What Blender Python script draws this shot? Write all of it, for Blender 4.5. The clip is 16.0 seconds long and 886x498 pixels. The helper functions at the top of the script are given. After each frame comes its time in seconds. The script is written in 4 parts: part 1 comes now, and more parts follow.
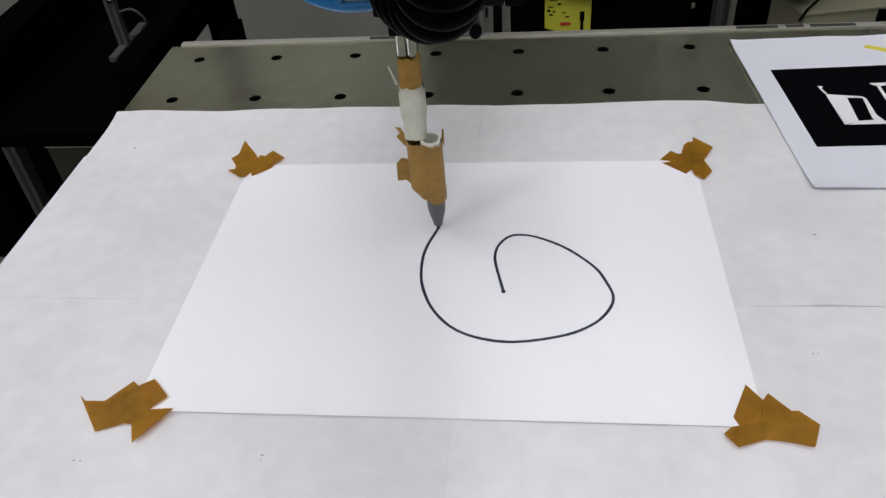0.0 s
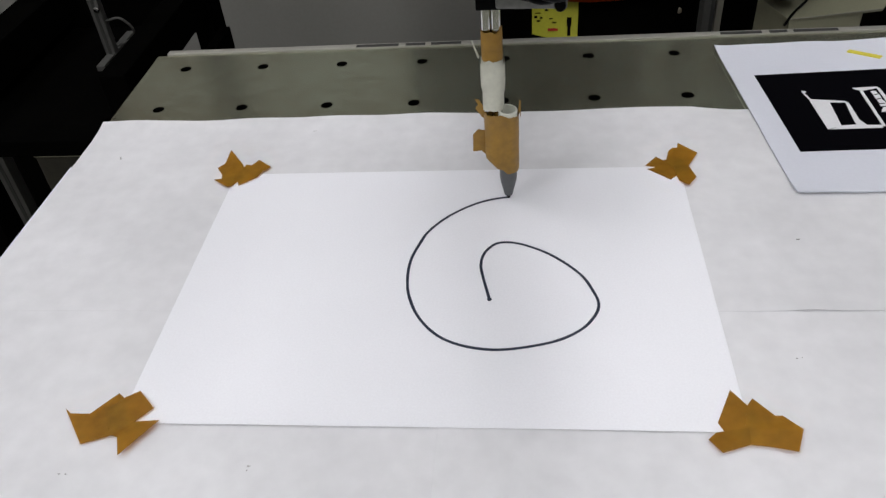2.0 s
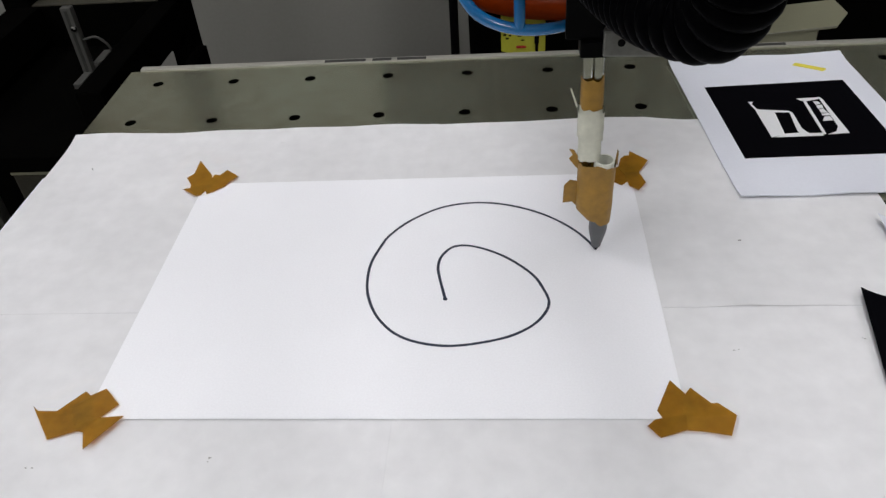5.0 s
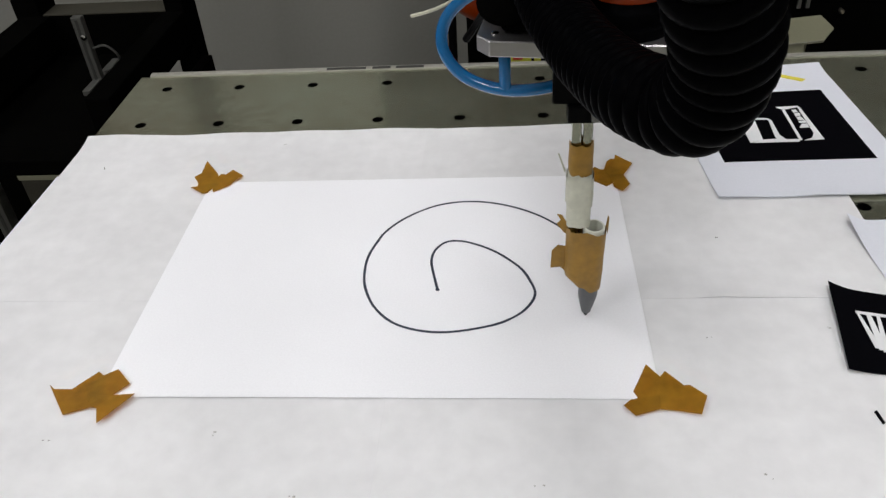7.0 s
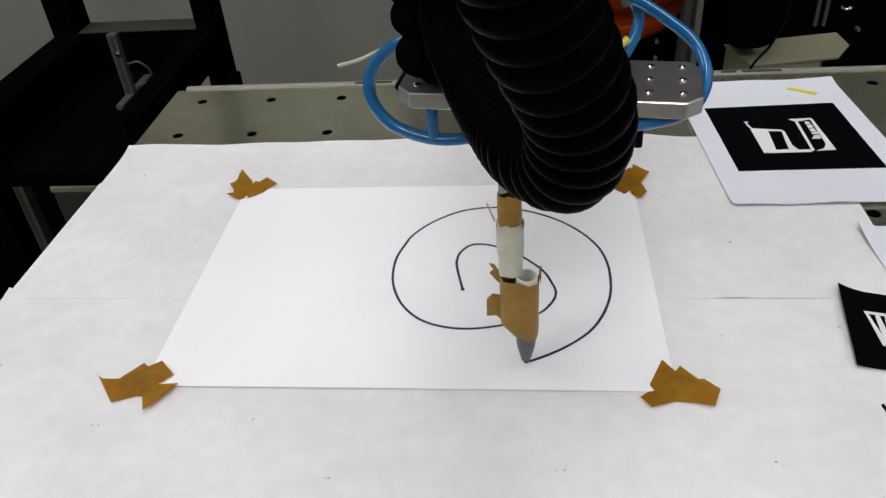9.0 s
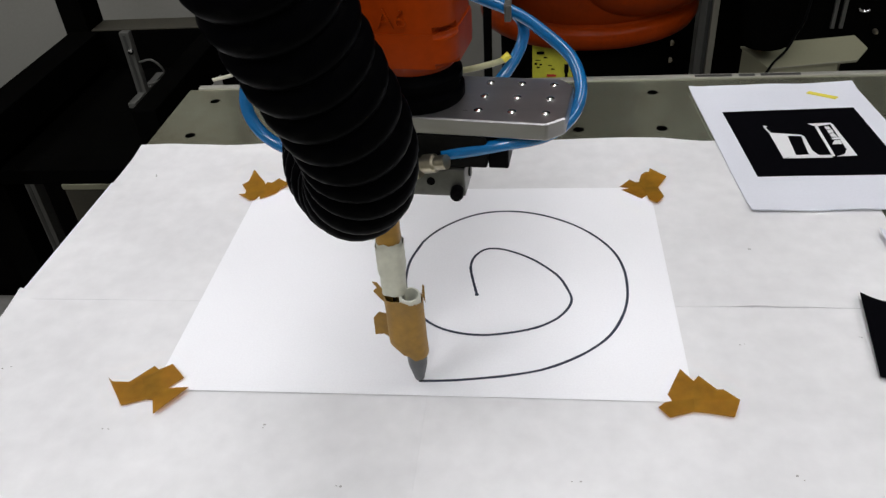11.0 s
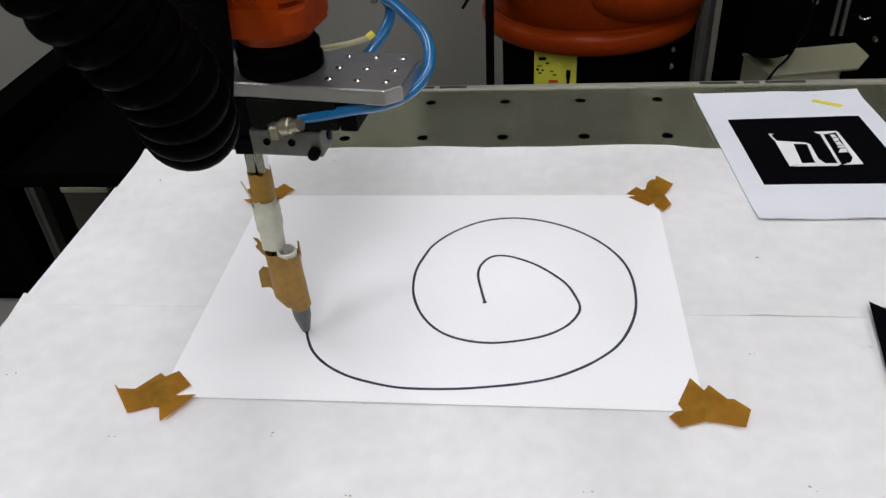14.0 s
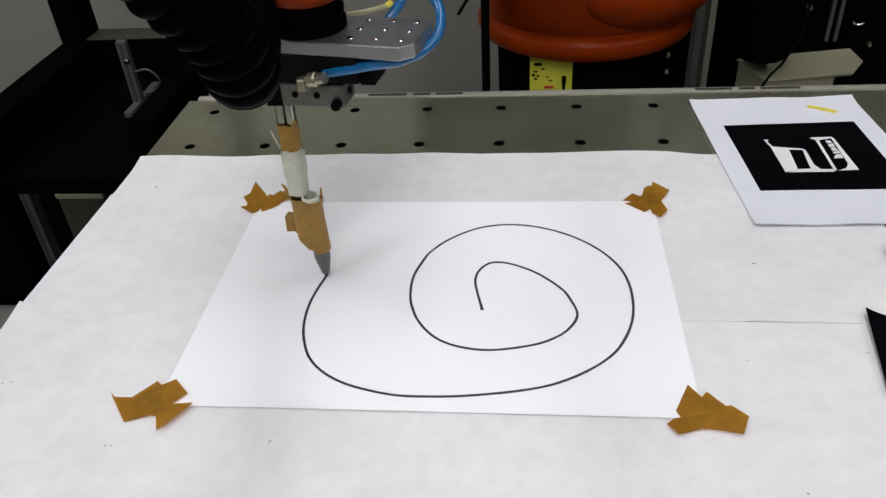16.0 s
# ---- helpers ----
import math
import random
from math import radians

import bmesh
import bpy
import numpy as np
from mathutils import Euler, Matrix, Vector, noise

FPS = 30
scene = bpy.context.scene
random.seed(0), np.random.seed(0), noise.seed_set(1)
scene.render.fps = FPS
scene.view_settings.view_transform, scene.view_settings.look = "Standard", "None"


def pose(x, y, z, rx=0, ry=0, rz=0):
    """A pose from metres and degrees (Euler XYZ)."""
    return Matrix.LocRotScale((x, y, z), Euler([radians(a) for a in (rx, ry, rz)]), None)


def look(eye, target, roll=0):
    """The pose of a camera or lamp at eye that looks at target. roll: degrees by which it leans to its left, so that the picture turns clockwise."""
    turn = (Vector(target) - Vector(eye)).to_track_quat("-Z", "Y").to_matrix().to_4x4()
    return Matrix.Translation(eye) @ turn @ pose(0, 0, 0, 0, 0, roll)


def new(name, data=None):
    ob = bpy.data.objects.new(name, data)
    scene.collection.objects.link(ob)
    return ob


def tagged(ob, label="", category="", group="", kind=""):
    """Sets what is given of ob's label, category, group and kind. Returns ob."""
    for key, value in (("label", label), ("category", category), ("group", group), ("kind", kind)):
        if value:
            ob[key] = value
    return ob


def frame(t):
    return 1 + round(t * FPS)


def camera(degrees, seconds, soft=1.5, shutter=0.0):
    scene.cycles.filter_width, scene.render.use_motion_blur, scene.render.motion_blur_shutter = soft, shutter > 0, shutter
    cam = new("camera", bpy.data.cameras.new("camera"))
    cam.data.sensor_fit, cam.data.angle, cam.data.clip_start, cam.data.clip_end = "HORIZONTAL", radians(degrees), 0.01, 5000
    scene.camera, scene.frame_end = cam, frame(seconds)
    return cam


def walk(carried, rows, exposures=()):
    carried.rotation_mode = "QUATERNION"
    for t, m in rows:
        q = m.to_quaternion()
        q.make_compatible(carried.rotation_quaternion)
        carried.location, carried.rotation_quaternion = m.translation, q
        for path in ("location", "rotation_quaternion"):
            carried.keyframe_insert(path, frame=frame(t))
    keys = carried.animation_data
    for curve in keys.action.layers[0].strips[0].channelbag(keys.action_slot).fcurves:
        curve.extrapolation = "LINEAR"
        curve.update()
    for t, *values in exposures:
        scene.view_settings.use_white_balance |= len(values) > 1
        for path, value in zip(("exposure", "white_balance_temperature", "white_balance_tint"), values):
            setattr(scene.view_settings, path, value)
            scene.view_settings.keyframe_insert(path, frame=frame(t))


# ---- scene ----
cam = camera(58.6, 16.0, soft=1.4)
PATH = [
    (0, (0.045, -0.331, 1.097), (-0.181, 1.179, -0.194), -5.4),
    (0.5, (0.046, -0.332, 1.097), (-0.175, 1.182, -0.191), -5.3),
    (1, (0.047, -0.332, 1.097), (-0.164, 1.184, -0.19), -5.2),
    (1.5, (0.047, -0.331, 1.098), (-0.169, 1.187, -0.186), -5.5),
    (2, (0.049, -0.33, 1.099), (-0.159, 1.189, -0.185), -5.5),
    (2.5, (0.051, -0.331, 1.099), (-0.152, 1.196, -0.176), -5.1),
    (3, (0.054, -0.332, 1.1), (-0.138, 1.202, -0.168), -5.3),
    (3.5, (0.061, -0.335, 1.1), (-0.109, 1.204, -0.166), -5.1),
    (4, (0.064, -0.34, 1.101), (-0.099, 1.202, -0.161), -5.1),
    (6.5, (0.071, -0.37, 1.107), (-0.107, 1.201, -0.118), -4.6),
    (7, (0.073, -0.379, 1.11), (-0.096, 1.196, -0.111), -4.4),
    (7.5, (0.072, -0.386, 1.11), (-0.11, 1.192, -0.105), -4.6),
    (8, (0.071, -0.395, 1.114), (-0.118, 1.187, -0.094), -4.6),
    (8.5, (0.071, -0.404, 1.116), (-0.126, 1.193, -0.071), -4.4),
    (9, (0.07, -0.405, 1.117), (-0.142, 1.195, -0.065), -4.9),
    (11.3, (0.064, -0.396, 1.116), (-0.171, 1.2, -0.066), -4.8),
    (11.5, (0.061, -0.395, 1.116), (-0.161, 1.202, -0.066), -4.6),
    (12, (0.06, -0.397, 1.118), (-0.167, 1.205, -0.057), -4.4),
    (12.5, (0.06, -0.398, 1.116), (-0.161, 1.197, -0.07), -4.3),
    (13, (0.058, -0.399, 1.117), (-0.165, 1.2, -0.063), -4.4),
    (13.5, (0.059, -0.398, 1.117), (-0.163, 1.207, -0.055), -4.4),
    (14, (0.058, -0.396, 1.117), (-0.165, 1.207, -0.058), -4.3),
    (14.5, (0.057, -0.395, 1.118), (-0.161, 1.208, -0.058), -4.2),
    (15, (0.056, -0.395, 1.118), (-0.161, 1.209, -0.057), -4.1),
    (15.5, (0.058, -0.396, 1.118), (-0.157, 1.212, -0.053), -4.2),
    (16, (0.057, -0.395, 1.118), (-0.155, 1.216, -0.048), -4.2),
]
walk(cam, [(t, look(eye, target, roll)) for t, eye, target, roll in PATH], [(0, -0.73, 6380, 13), (4.2, -0.73, 6380, 13), (6.3, -0.59, 6530, 11), (9.2, -0.59, 6530, 11), (11.3, -0.53, 6460, 12), (16, -0.56, 6460, 12)])

# ---- light and exposure ----
world = bpy.data.worlds.new("room_world")
scene.world = world
world.use_nodes = True
world.node_tree.nodes["Background"].inputs[0].default_value = (0.9, 0.95, 1.0, 1)
world.node_tree.nodes["Background"].inputs[1].default_value = 0.02
LAMPS = [(-1.5, -1.5, 31.0), (-1.5, 0.3, 11.0), (0.1, -1.5, 22.0), (0.1, 0.3, 7.0), (1.7, -1.5, 14.0), (1.7, 0.3, 9.0)]
TOP = 0.8          # height of the drawing sheet above the floor
METAL = TOP - 0.0015


def ceiling_lamp(x, y, watts):
    lamp = bpy.data.lights.new("ceiling_panel_light", "AREA")
    lamp.shape, lamp.size, lamp.size_y, lamp.energy, lamp.color = "RECTANGLE", 0.3, 1.2, watts, (0.965, 0.975, 1.0)
    new("ceiling_panel_light", lamp).matrix_world = pose(x, y, 2.58)


for spec in LAMPS:
    ceiling_lamp(*spec)


# ---- materials ----
def mat(name, base, rough=0.5, metal=0.0, var=0.12, grain=400.0, patch=12.0, bump=0.05, spec=0.5, tint=None, coat=0.0, stretch=(1, 1, 1), rvar=0.1, rand=0.0):
    """Procedural surface: fine grain and broad patches in colour, roughness and relief."""
    m = bpy.data.materials.new(name)
    m.use_nodes = True
    nt = m.node_tree
    n, link = nt.nodes, nt.links.new
    bsdf = n["Principled BSDF"]
    bsdf.inputs["Metallic"].default_value = metal
    bsdf.inputs["Specular IOR Level"].default_value = spec
    bsdf.inputs["Coat Weight"].default_value = coat
    tc, mp = n.new("ShaderNodeTexCoord"), n.new("ShaderNodeMapping")
    mp.inputs["Scale"].default_value = stretch
    link(tc.outputs["Object"], mp.inputs["Vector"])
    fine, broad = n.new("ShaderNodeTexNoise"), n.new("ShaderNodeTexNoise")
    for t, s, d in ((fine, grain, 3.0), (broad, patch, 6.0)):
        t.inputs["Scale"].default_value, t.inputs["Detail"].default_value = s, d
        link(mp.outputs["Vector"], t.inputs["Vector"])
    add = n.new("ShaderNodeMath")
    add.operation = "MULTIPLY_ADD"
    add.inputs[1].default_value = 0.45
    link(fine.outputs["Fac"], add.inputs[0])
    half = n.new("ShaderNodeMath")
    half.operation = "MULTIPLY"
    half.inputs[1].default_value = 0.55
    link(broad.outputs["Fac"], half.inputs[0])
    link(half.outputs[0], add.inputs[2])
    ramp = n.new("ShaderNodeValToRGB")
    lo = tint or tuple(c * (1 - 2 * var) for c in base)
    hi = tuple(min(1.0, c * (1 + var)) for c in base)
    ramp.color_ramp.elements[0].position, ramp.color_ramp.elements[1].position = 0.3, 0.7
    ramp.color_ramp.elements[0].color, ramp.color_ramp.elements[1].color = (*lo, 1), (*hi, 1)
    link(add.outputs[0], ramp.inputs["Fac"])
    colour = ramp.outputs["Color"]
    if rand:
        info, span, mul = n.new("ShaderNodeObjectInfo"), n.new("ShaderNodeMapRange"), n.new("ShaderNodeVectorMath")
        span.inputs["To Min"].default_value, span.inputs["To Max"].default_value = 1 - rand, 1 + rand * 0.5
        mul.operation = "SCALE"
        link(info.outputs["Random"], span.inputs["Value"])
        link(colour, mul.inputs[0])
        link(span.outputs["Result"], mul.inputs["Scale"])
        colour = mul.outputs["Vector"]
    link(colour, bsdf.inputs["Base Color"])
    rr = n.new("ShaderNodeMapRange")
    rr.inputs["To Min"].default_value, rr.inputs["To Max"].default_value = max(0.02, rough - rvar), min(1.0, rough + rvar)
    link(broad.outputs["Fac"], rr.inputs["Value"])
    link(rr.outputs["Result"], bsdf.inputs["Roughness"])
    if bump:
        b = n.new("ShaderNodeBump")
        b.inputs["Strength"].default_value, b.inputs["Distance"].default_value = bump, 0.001
        link(add.outputs[0], b.inputs["Height"])
        link(b.outputs["Normal"], bsdf.inputs["Normal"])
    return m


PAPER = mat("drawing_paper", (0.885, 0.89, 0.92), 0.75, var=0.03, grain=900, patch=7, bump=0.03)
COVER = mat("cover_paper", (0.745, 0.745, 0.755), 0.8, var=0.055, grain=80, patch=16, bump=0.12, rand=0.02)
SHEET = mat("marker_paper", (0.72, 0.74, 0.81), 0.7, var=0.02, grain=500, patch=14, bump=0.04)
PRINT = mat("black_print", (0.003, 0.003, 0.004), 0.8, spec=0.0, var=0.1, grain=600, bump=0.02)
PRINT_WHITE = mat("unprinted_white", (0.8, 0.8, 0.82), 0.7, var=0.03, grain=500, bump=0.02)
INK = mat("marker_ink", (0.020, 0.029, 0.052), 0.45, var=0.15, grain=900, bump=0.02)
KRAFT = mat("kraft_tape", (0.30, 0.160, 0.015), 0.5, var=0.18, grain=220, patch=45, bump=0.15, rand=0.22)


def let_through(m, share, tint):
    """Lets a share of the light pass through a thin tape, tinted by it, so that doubled layers look deeper."""
    nt = m.node_tree
    clear, mix = nt.nodes.new("ShaderNodeBsdfTransparent"), nt.nodes.new("ShaderNodeMixShader")
    clear.inputs["Color"].default_value = (*tint, 1)
    mix.inputs["Fac"].default_value = share
    nt.links.new(nt.nodes["Principled BSDF"].outputs[0], mix.inputs[1])
    nt.links.new(clear.outputs[0], mix.inputs[2])
    nt.links.new(mix.outputs[0], nt.nodes["Material Output"].inputs["Surface"])
    return m


KRAFT_STRIP = let_through(mat("kraft_tape_strip", (0.44, 0.262, 0.022), 0.45, var=0.16, grain=160, patch=60, bump=0.15, rand=0.10), 0.55, (0.80, 0.46, 0.08))
MASK = mat("white_masking_tape", (0.60, 0.60, 0.50), 0.55, var=0.08, grain=300, patch=90, bump=0.25)
YELLOW = mat("yellow_tape", (0.75, 0.66, 0.06), 0.5, var=0.08)
STEEL = mat("table_steel", (0.45, 0.485, 0.375), 0.21, 0.80, var=0.10, grain=110, patch=9, bump=0.05, tint=(0.300, 0.280, 0.195), stretch=(0.6, 1, 1), rvar=0.09)
RAIL = mat("rail_aluminium", (0.52, 0.51, 0.45), 0.45, 0.6, var=0.07, stretch=(0.1, 1, 1))
DULL = mat("dull_aluminium", (0.11, 0.11, 0.10), 0.5, 0.4, var=0.1, stretch=(1, 1, 0.2))
# near-black tone that paints the shade inside slots and grooves
SLOT_SHADE = mat("painted_slot_shade", (0.06, 0.06, 0.055), 0.6, 0.4)
ALU = mat("milled_aluminium", (0.41, 0.40, 0.405), 0.32, 0.9, var=0.06, grain=220, patch=40, bump=0.05, stretch=(0.2, 1, 1))
CHROME = mat("polished_steel", (0.72, 0.72, 0.72), 0.12, 1.0, var=0.04, bump=0.0)
NICKEL = mat("aged_nickel", (0.42, 0.38, 0.29), 0.3, 0.9, var=0.12)
DARK_ALLOY = mat("dark_anodised_alloy", (0.007, 0.007, 0.0065), 0.45, 0.0, var=0.2, spec=0.025)
GRIP = mat("gripper_grey_alloy", (0.135, 0.135, 0.125), 0.38, 0.7, var=0.14, grain=300, patch=120)
BLACK = mat("black_plastic", (0.003, 0.003, 0.0033), 0.36, spec=0.025, var=0.2, bump=0.05)
RUBBER = mat("black_corrugated_hose_plastic", (0.0015, 0.0015, 0.0019), 0.34, spec=0.005, var=0.2, grain=300, bump=0.04)
PAINT_BLACK = mat("black_powder_coat", (0.0022, 0.0022, 0.0020), 0.6, spec=0.0, var=0.2, bump=0.1)
ORANGE = mat("orange_cast_paint", (0.25, 0.028, 0.0005), 0.33, var=0.10, grain=250, patch=25, bump=0.1, spec=0.13)
BLUE = mat("blue_air_tube", (0.006, 0.125, 0.33), 0.16, var=0.08, bump=0.0, coat=0.3)
CREAM = mat("cream_tube", (0.62, 0.60, 0.48), 0.5, var=0.05)
OLIVE = mat("yellowed_tube", (0.42, 0.40, 0.24), 0.5, var=0.05)
IVORY = mat("ivory_tube_plastic", (0.72, 0.73, 0.64), 0.4, var=0.04)
PEN_GREY = mat("grey_pen_cone", (0.085, 0.088, 0.092), 0.45, var=0.06)
WALL = mat("grey_wall_paint", (0.262, 0.257, 0.232), 0.85, var=0.04, grain=120, patch=2.5, bump=0.06)
CEIL = mat("ceiling_paint", (0.75, 0.75, 0.73), 0.9, var=0.03, patch=3)
FLOOR = mat("grey_floor_coating", (0.22, 0.215, 0.20), 0.5, var=0.12, grain=90, patch=3)
BEIGE = mat("beige_sheet_metal", (0.25, 0.245, 0.165), 0.5, var=0.06, patch=14)
# brown that paints light on the beam's top and shade on the floor box
BROWN_SHADING = mat("brown_painted_shading", (0.045, 0.041, 0.027), 0.8, var=0.2, patch=30)
RIDGE = mat("brushed_profile", (0.22, 0.21, 0.17), 0.5, 0.3, var=0.1, stretch=(1, 1, 0.2))
LABEL = mat("yellow_label", (0.58, 0.57, 0.05), 0.5, var=0.08)
GLOW = bpy.data.materials.new("lamp_diffuser")
GLOW.use_nodes = True
GLOW.node_tree.nodes["Principled BSDF"].inputs["Emission Color"].default_value = (1, 0.98, 0.94, 1)
GLOW.node_tree.nodes["Principled BSDF"].inputs["Emission Strength"].default_value = 6.0


# ---- mesh helpers ----
def part(name, bm, material, parent=None, label="", smooth=False):
    """Links a bmesh as one mesh object, under a thing or a part."""
    bmesh.ops.recalc_face_normals(bm, faces=bm.faces)
    me = bpy.data.meshes.new(name)
    bm.to_mesh(me)
    bm.free()
    me.materials.append(material)
    if smooth:
        me.polygons.foreach_set("use_smooth", [True] * len(me.polygons))
        me.set_sharp_from_angle(angle=radians(40))
    ob = new(name, me)
    if parent:
        ob.parent = parent
    return tagged(ob, label)


def thing(name, label, category, group="", kind="", at=(0, 0, 0)):
    ob = tagged(new(name), label, category, group, kind)
    ob.location = at
    return ob


def box(x0, x1, y0, y1, z0, z1, bevel=0.0, bm=None, m=None, seg=2):
    own = bmesh.new()
    bmesh.ops.create_cube(own, size=1)
    bmesh.ops.scale(own, verts=own.verts, vec=(x1 - x0, y1 - y0, z1 - z0))
    bmesh.ops.translate(own, verts=own.verts, vec=((x0 + x1) / 2, (y0 + y1) / 2, (z0 + z1) / 2))
    if bevel:
        bmesh.ops.bevel(own, geom=own.edges[:], offset=bevel, segments=seg, affect="EDGES", profile=0.6)
    return merge(bm, own, m)


def merge(bm, own, m=None):
    if m is not None:
        bmesh.ops.transform(own, matrix=m, verts=own.verts)
    if bm is None:
        return own
    me = bpy.data.meshes.new("join")
    own.to_mesh(me)
    own.free()
    bm.from_mesh(me)
    bpy.data.meshes.remove(me)
    return bm


def lathe(profile, sides=32, bm=None, m=None, close=True):
    """Turns (radius, z) pairs about the z axis."""
    own = bmesh.new()
    rings = []
    for r, z in profile:
        rings.append([own.verts.new((r * math.cos(2 * math.pi * k / sides), r * math.sin(2 * math.pi * k / sides), z)) for k in range(sides)])
    for a, b in zip(rings, rings[1:]):
        for k in range(sides):
            own.faces.new((a[k], a[(k + 1) % sides], b[(k + 1) % sides], b[k]))
    if close:
        own.faces.new(rings[0][::-1])
        own.faces.new(rings[-1])
    return merge(bm, own, m)


def spline(points, n):
    """n samples along a smooth curve through the points, evenly spaced."""
    p = [Vector(q) for q in points]
    p = [2 * p[0] - p[1]] + p + [2 * p[-1] - p[-2]]
    fine = []
    for i in range(1, len(p) - 2):
        a, b, c, d = p[i - 1:i + 3]
        for k in range(24):
            u = k / 24
            fine.append(0.5 * (2 * b + (c - a) * u + (2 * a - 5 * b + 4 * c - d) * u * u + (3 * b - a - 3 * c + d) * u ** 3))
    fine.append(p[-2])
    run = [0.0]
    for a, b in zip(fine, fine[1:]):
        run.append(run[-1] + (b - a).length)
    out, j = [], 0
    for k in range(n):
        s = run[-1] * k / (n - 1)
        while j < len(run) - 2 and run[j + 1] < s:
            j += 1
        u = (s - run[j]) / max(1e-9, run[j + 1] - run[j])
        out.append(fine[j].lerp(fine[j + 1], min(1, u)))
    return out, run[-1]


def sweep(points, radius, n=60, sides=14, bm=None, flat=1.0, close=True):
    """A tube of constant or varying radius (a function of 0..1 along it) round a smooth curve."""
    own = bmesh.new()
    way, length = spline(points, n)
    up = Vector((0.31, 0.9, 0.17)).normalized()
    rings = []
    for i, c in enumerate(way):
        t = (way[min(i + 1, n - 1)] - way[max(i - 1, 0)]).normalized()
        side = t.cross(up).normalized()
        up = side.cross(t).normalized()
        r = radius(i / (n - 1), length) if callable(radius) else radius
        rings.append([own.verts.new(c + (side * math.cos(2 * math.pi * k / sides) + up * flat * math.sin(2 * math.pi * k / sides)) * r) for k in range(sides)])
    for a, b in zip(rings, rings[1:]):
        for k in range(sides):
            own.faces.new((a[k], a[(k + 1) % sides], b[(k + 1) % sides], b[k]))
    if close:
        own.faces.new(rings[0][::-1])
        own.faces.new(rings[-1])
    return merge(bm, own)


def prism(outline, z0, z1, bm=None, lift=None):
    """An upright prism on an outline of (x, y); lift(x, y) adds height."""
    own = bmesh.new()
    f = lift or (lambda x, y: 0.0)
    low = [own.verts.new((x, y, z0 + f(x, y))) for x, y in outline]
    top = [own.verts.new((x, y, z1 + f(x, y))) for x, y in outline]
    own.faces.new(low[::-1])
    own.faces.new(top)
    for k in range(len(outline)):
        j = (k + 1) % len(outline)
        own.faces.new((low[k], low[j], top[j], top[k]))
    return merge(bm, own)


def leaf(corners, height, nx, ny, thick=0.00025):
    """A thin sheet between four corners (back left, back right, front right, front left); height(u, v, x, y) gives its underside."""
    own = bmesh.new()
    bl, br, fr, fl = [Vector(c) for c in corners]
    lay = []
    for extra in (0.0, thick):
        rows = []
        for j in range(ny + 1):
            v = j / ny
            row = []
            for i in range(nx + 1):
                u = i / nx
                p = (fl.lerp(fr, u)).lerp(bl.lerp(br, u), v)
                row.append(own.verts.new((p.x, p.y, height(u, v, p.x, p.y) + extra)))
            rows.append(row)
        lay.append(rows)
    for rows in lay:
        for j in range(ny):
            for i in range(nx):
                own.faces.new((rows[j][i], rows[j][i + 1], rows[j + 1][i + 1], rows[j + 1][i]))
    low, top = lay
    rim = [(0, i) for i in range(nx + 1)] + [(j, nx) for j in range(1, ny + 1)] + [(ny, i) for i in range(nx - 1, -1, -1)] + [(j, 0) for j in range(ny - 1, 0, -1)]
    for k in range(len(rim)):
        (a, b), (c, d) = rim[k], rim[(k + 1) % len(rim)]
        own.faces.new((low[a][b], low[c][d], top[c][d], top[a][b]))
    return own


def wave(x, y, size, seed=0.0):
    return noise.noise(Vector((x / size, y / size, seed)))


# ---- the room ----
def room():
    x0, x1, y0, y1, h = -2.4, 2.6, -2.6, 1.45, 2.7
    tagged(part("floor", box(x0, x1, y0, y1, -0.1, 0.0), FLOOR), "grey coated laboratory floor", "floor", kind="structure")
    tagged(part("ceiling", box(x0, x1, y0, y1, h, h + 0.1), CEIL), "white painted ceiling", "ceiling", kind="structure")
    tagged(part("wall_north", box(x0, x1, y1, y1 + 0.12, 0, h), WALL), "plain grey painted wall behind the robot", "wall", kind="structure")
    tagged(part("wall_south", box(x0, x1, y0 - 0.12, y0, 0, h), WALL), "plain grey painted wall", "wall", kind="structure")
    tagged(part("wall_west", box(x0 - 0.12, x0, y0, y1, 0, h), WALL), "plain grey painted wall", "wall", kind="structure")
    tagged(part("wall_east", box(x1, x1 + 0.12, y0, y1, 0, h), WALL), "plain grey painted wall", "wall", kind="structure")
    for x, y, _ in LAMPS:
        lamp = thing("ceiling_light", "long white ceiling light panel, switched on", "ceiling light", "ceiling lights", at=(x, y, 0))
        part("housing", box(-0.17, 0.17, -0.62, 0.62, 2.63, 2.7, 0.004), CEIL, lamp)
        part("diffuser", box(-0.15, 0.15, -0.6, 0.6, 2.615, 2.629), GLOW, lamp)


room()


# ---- the work table ----
PITCH = 0.068


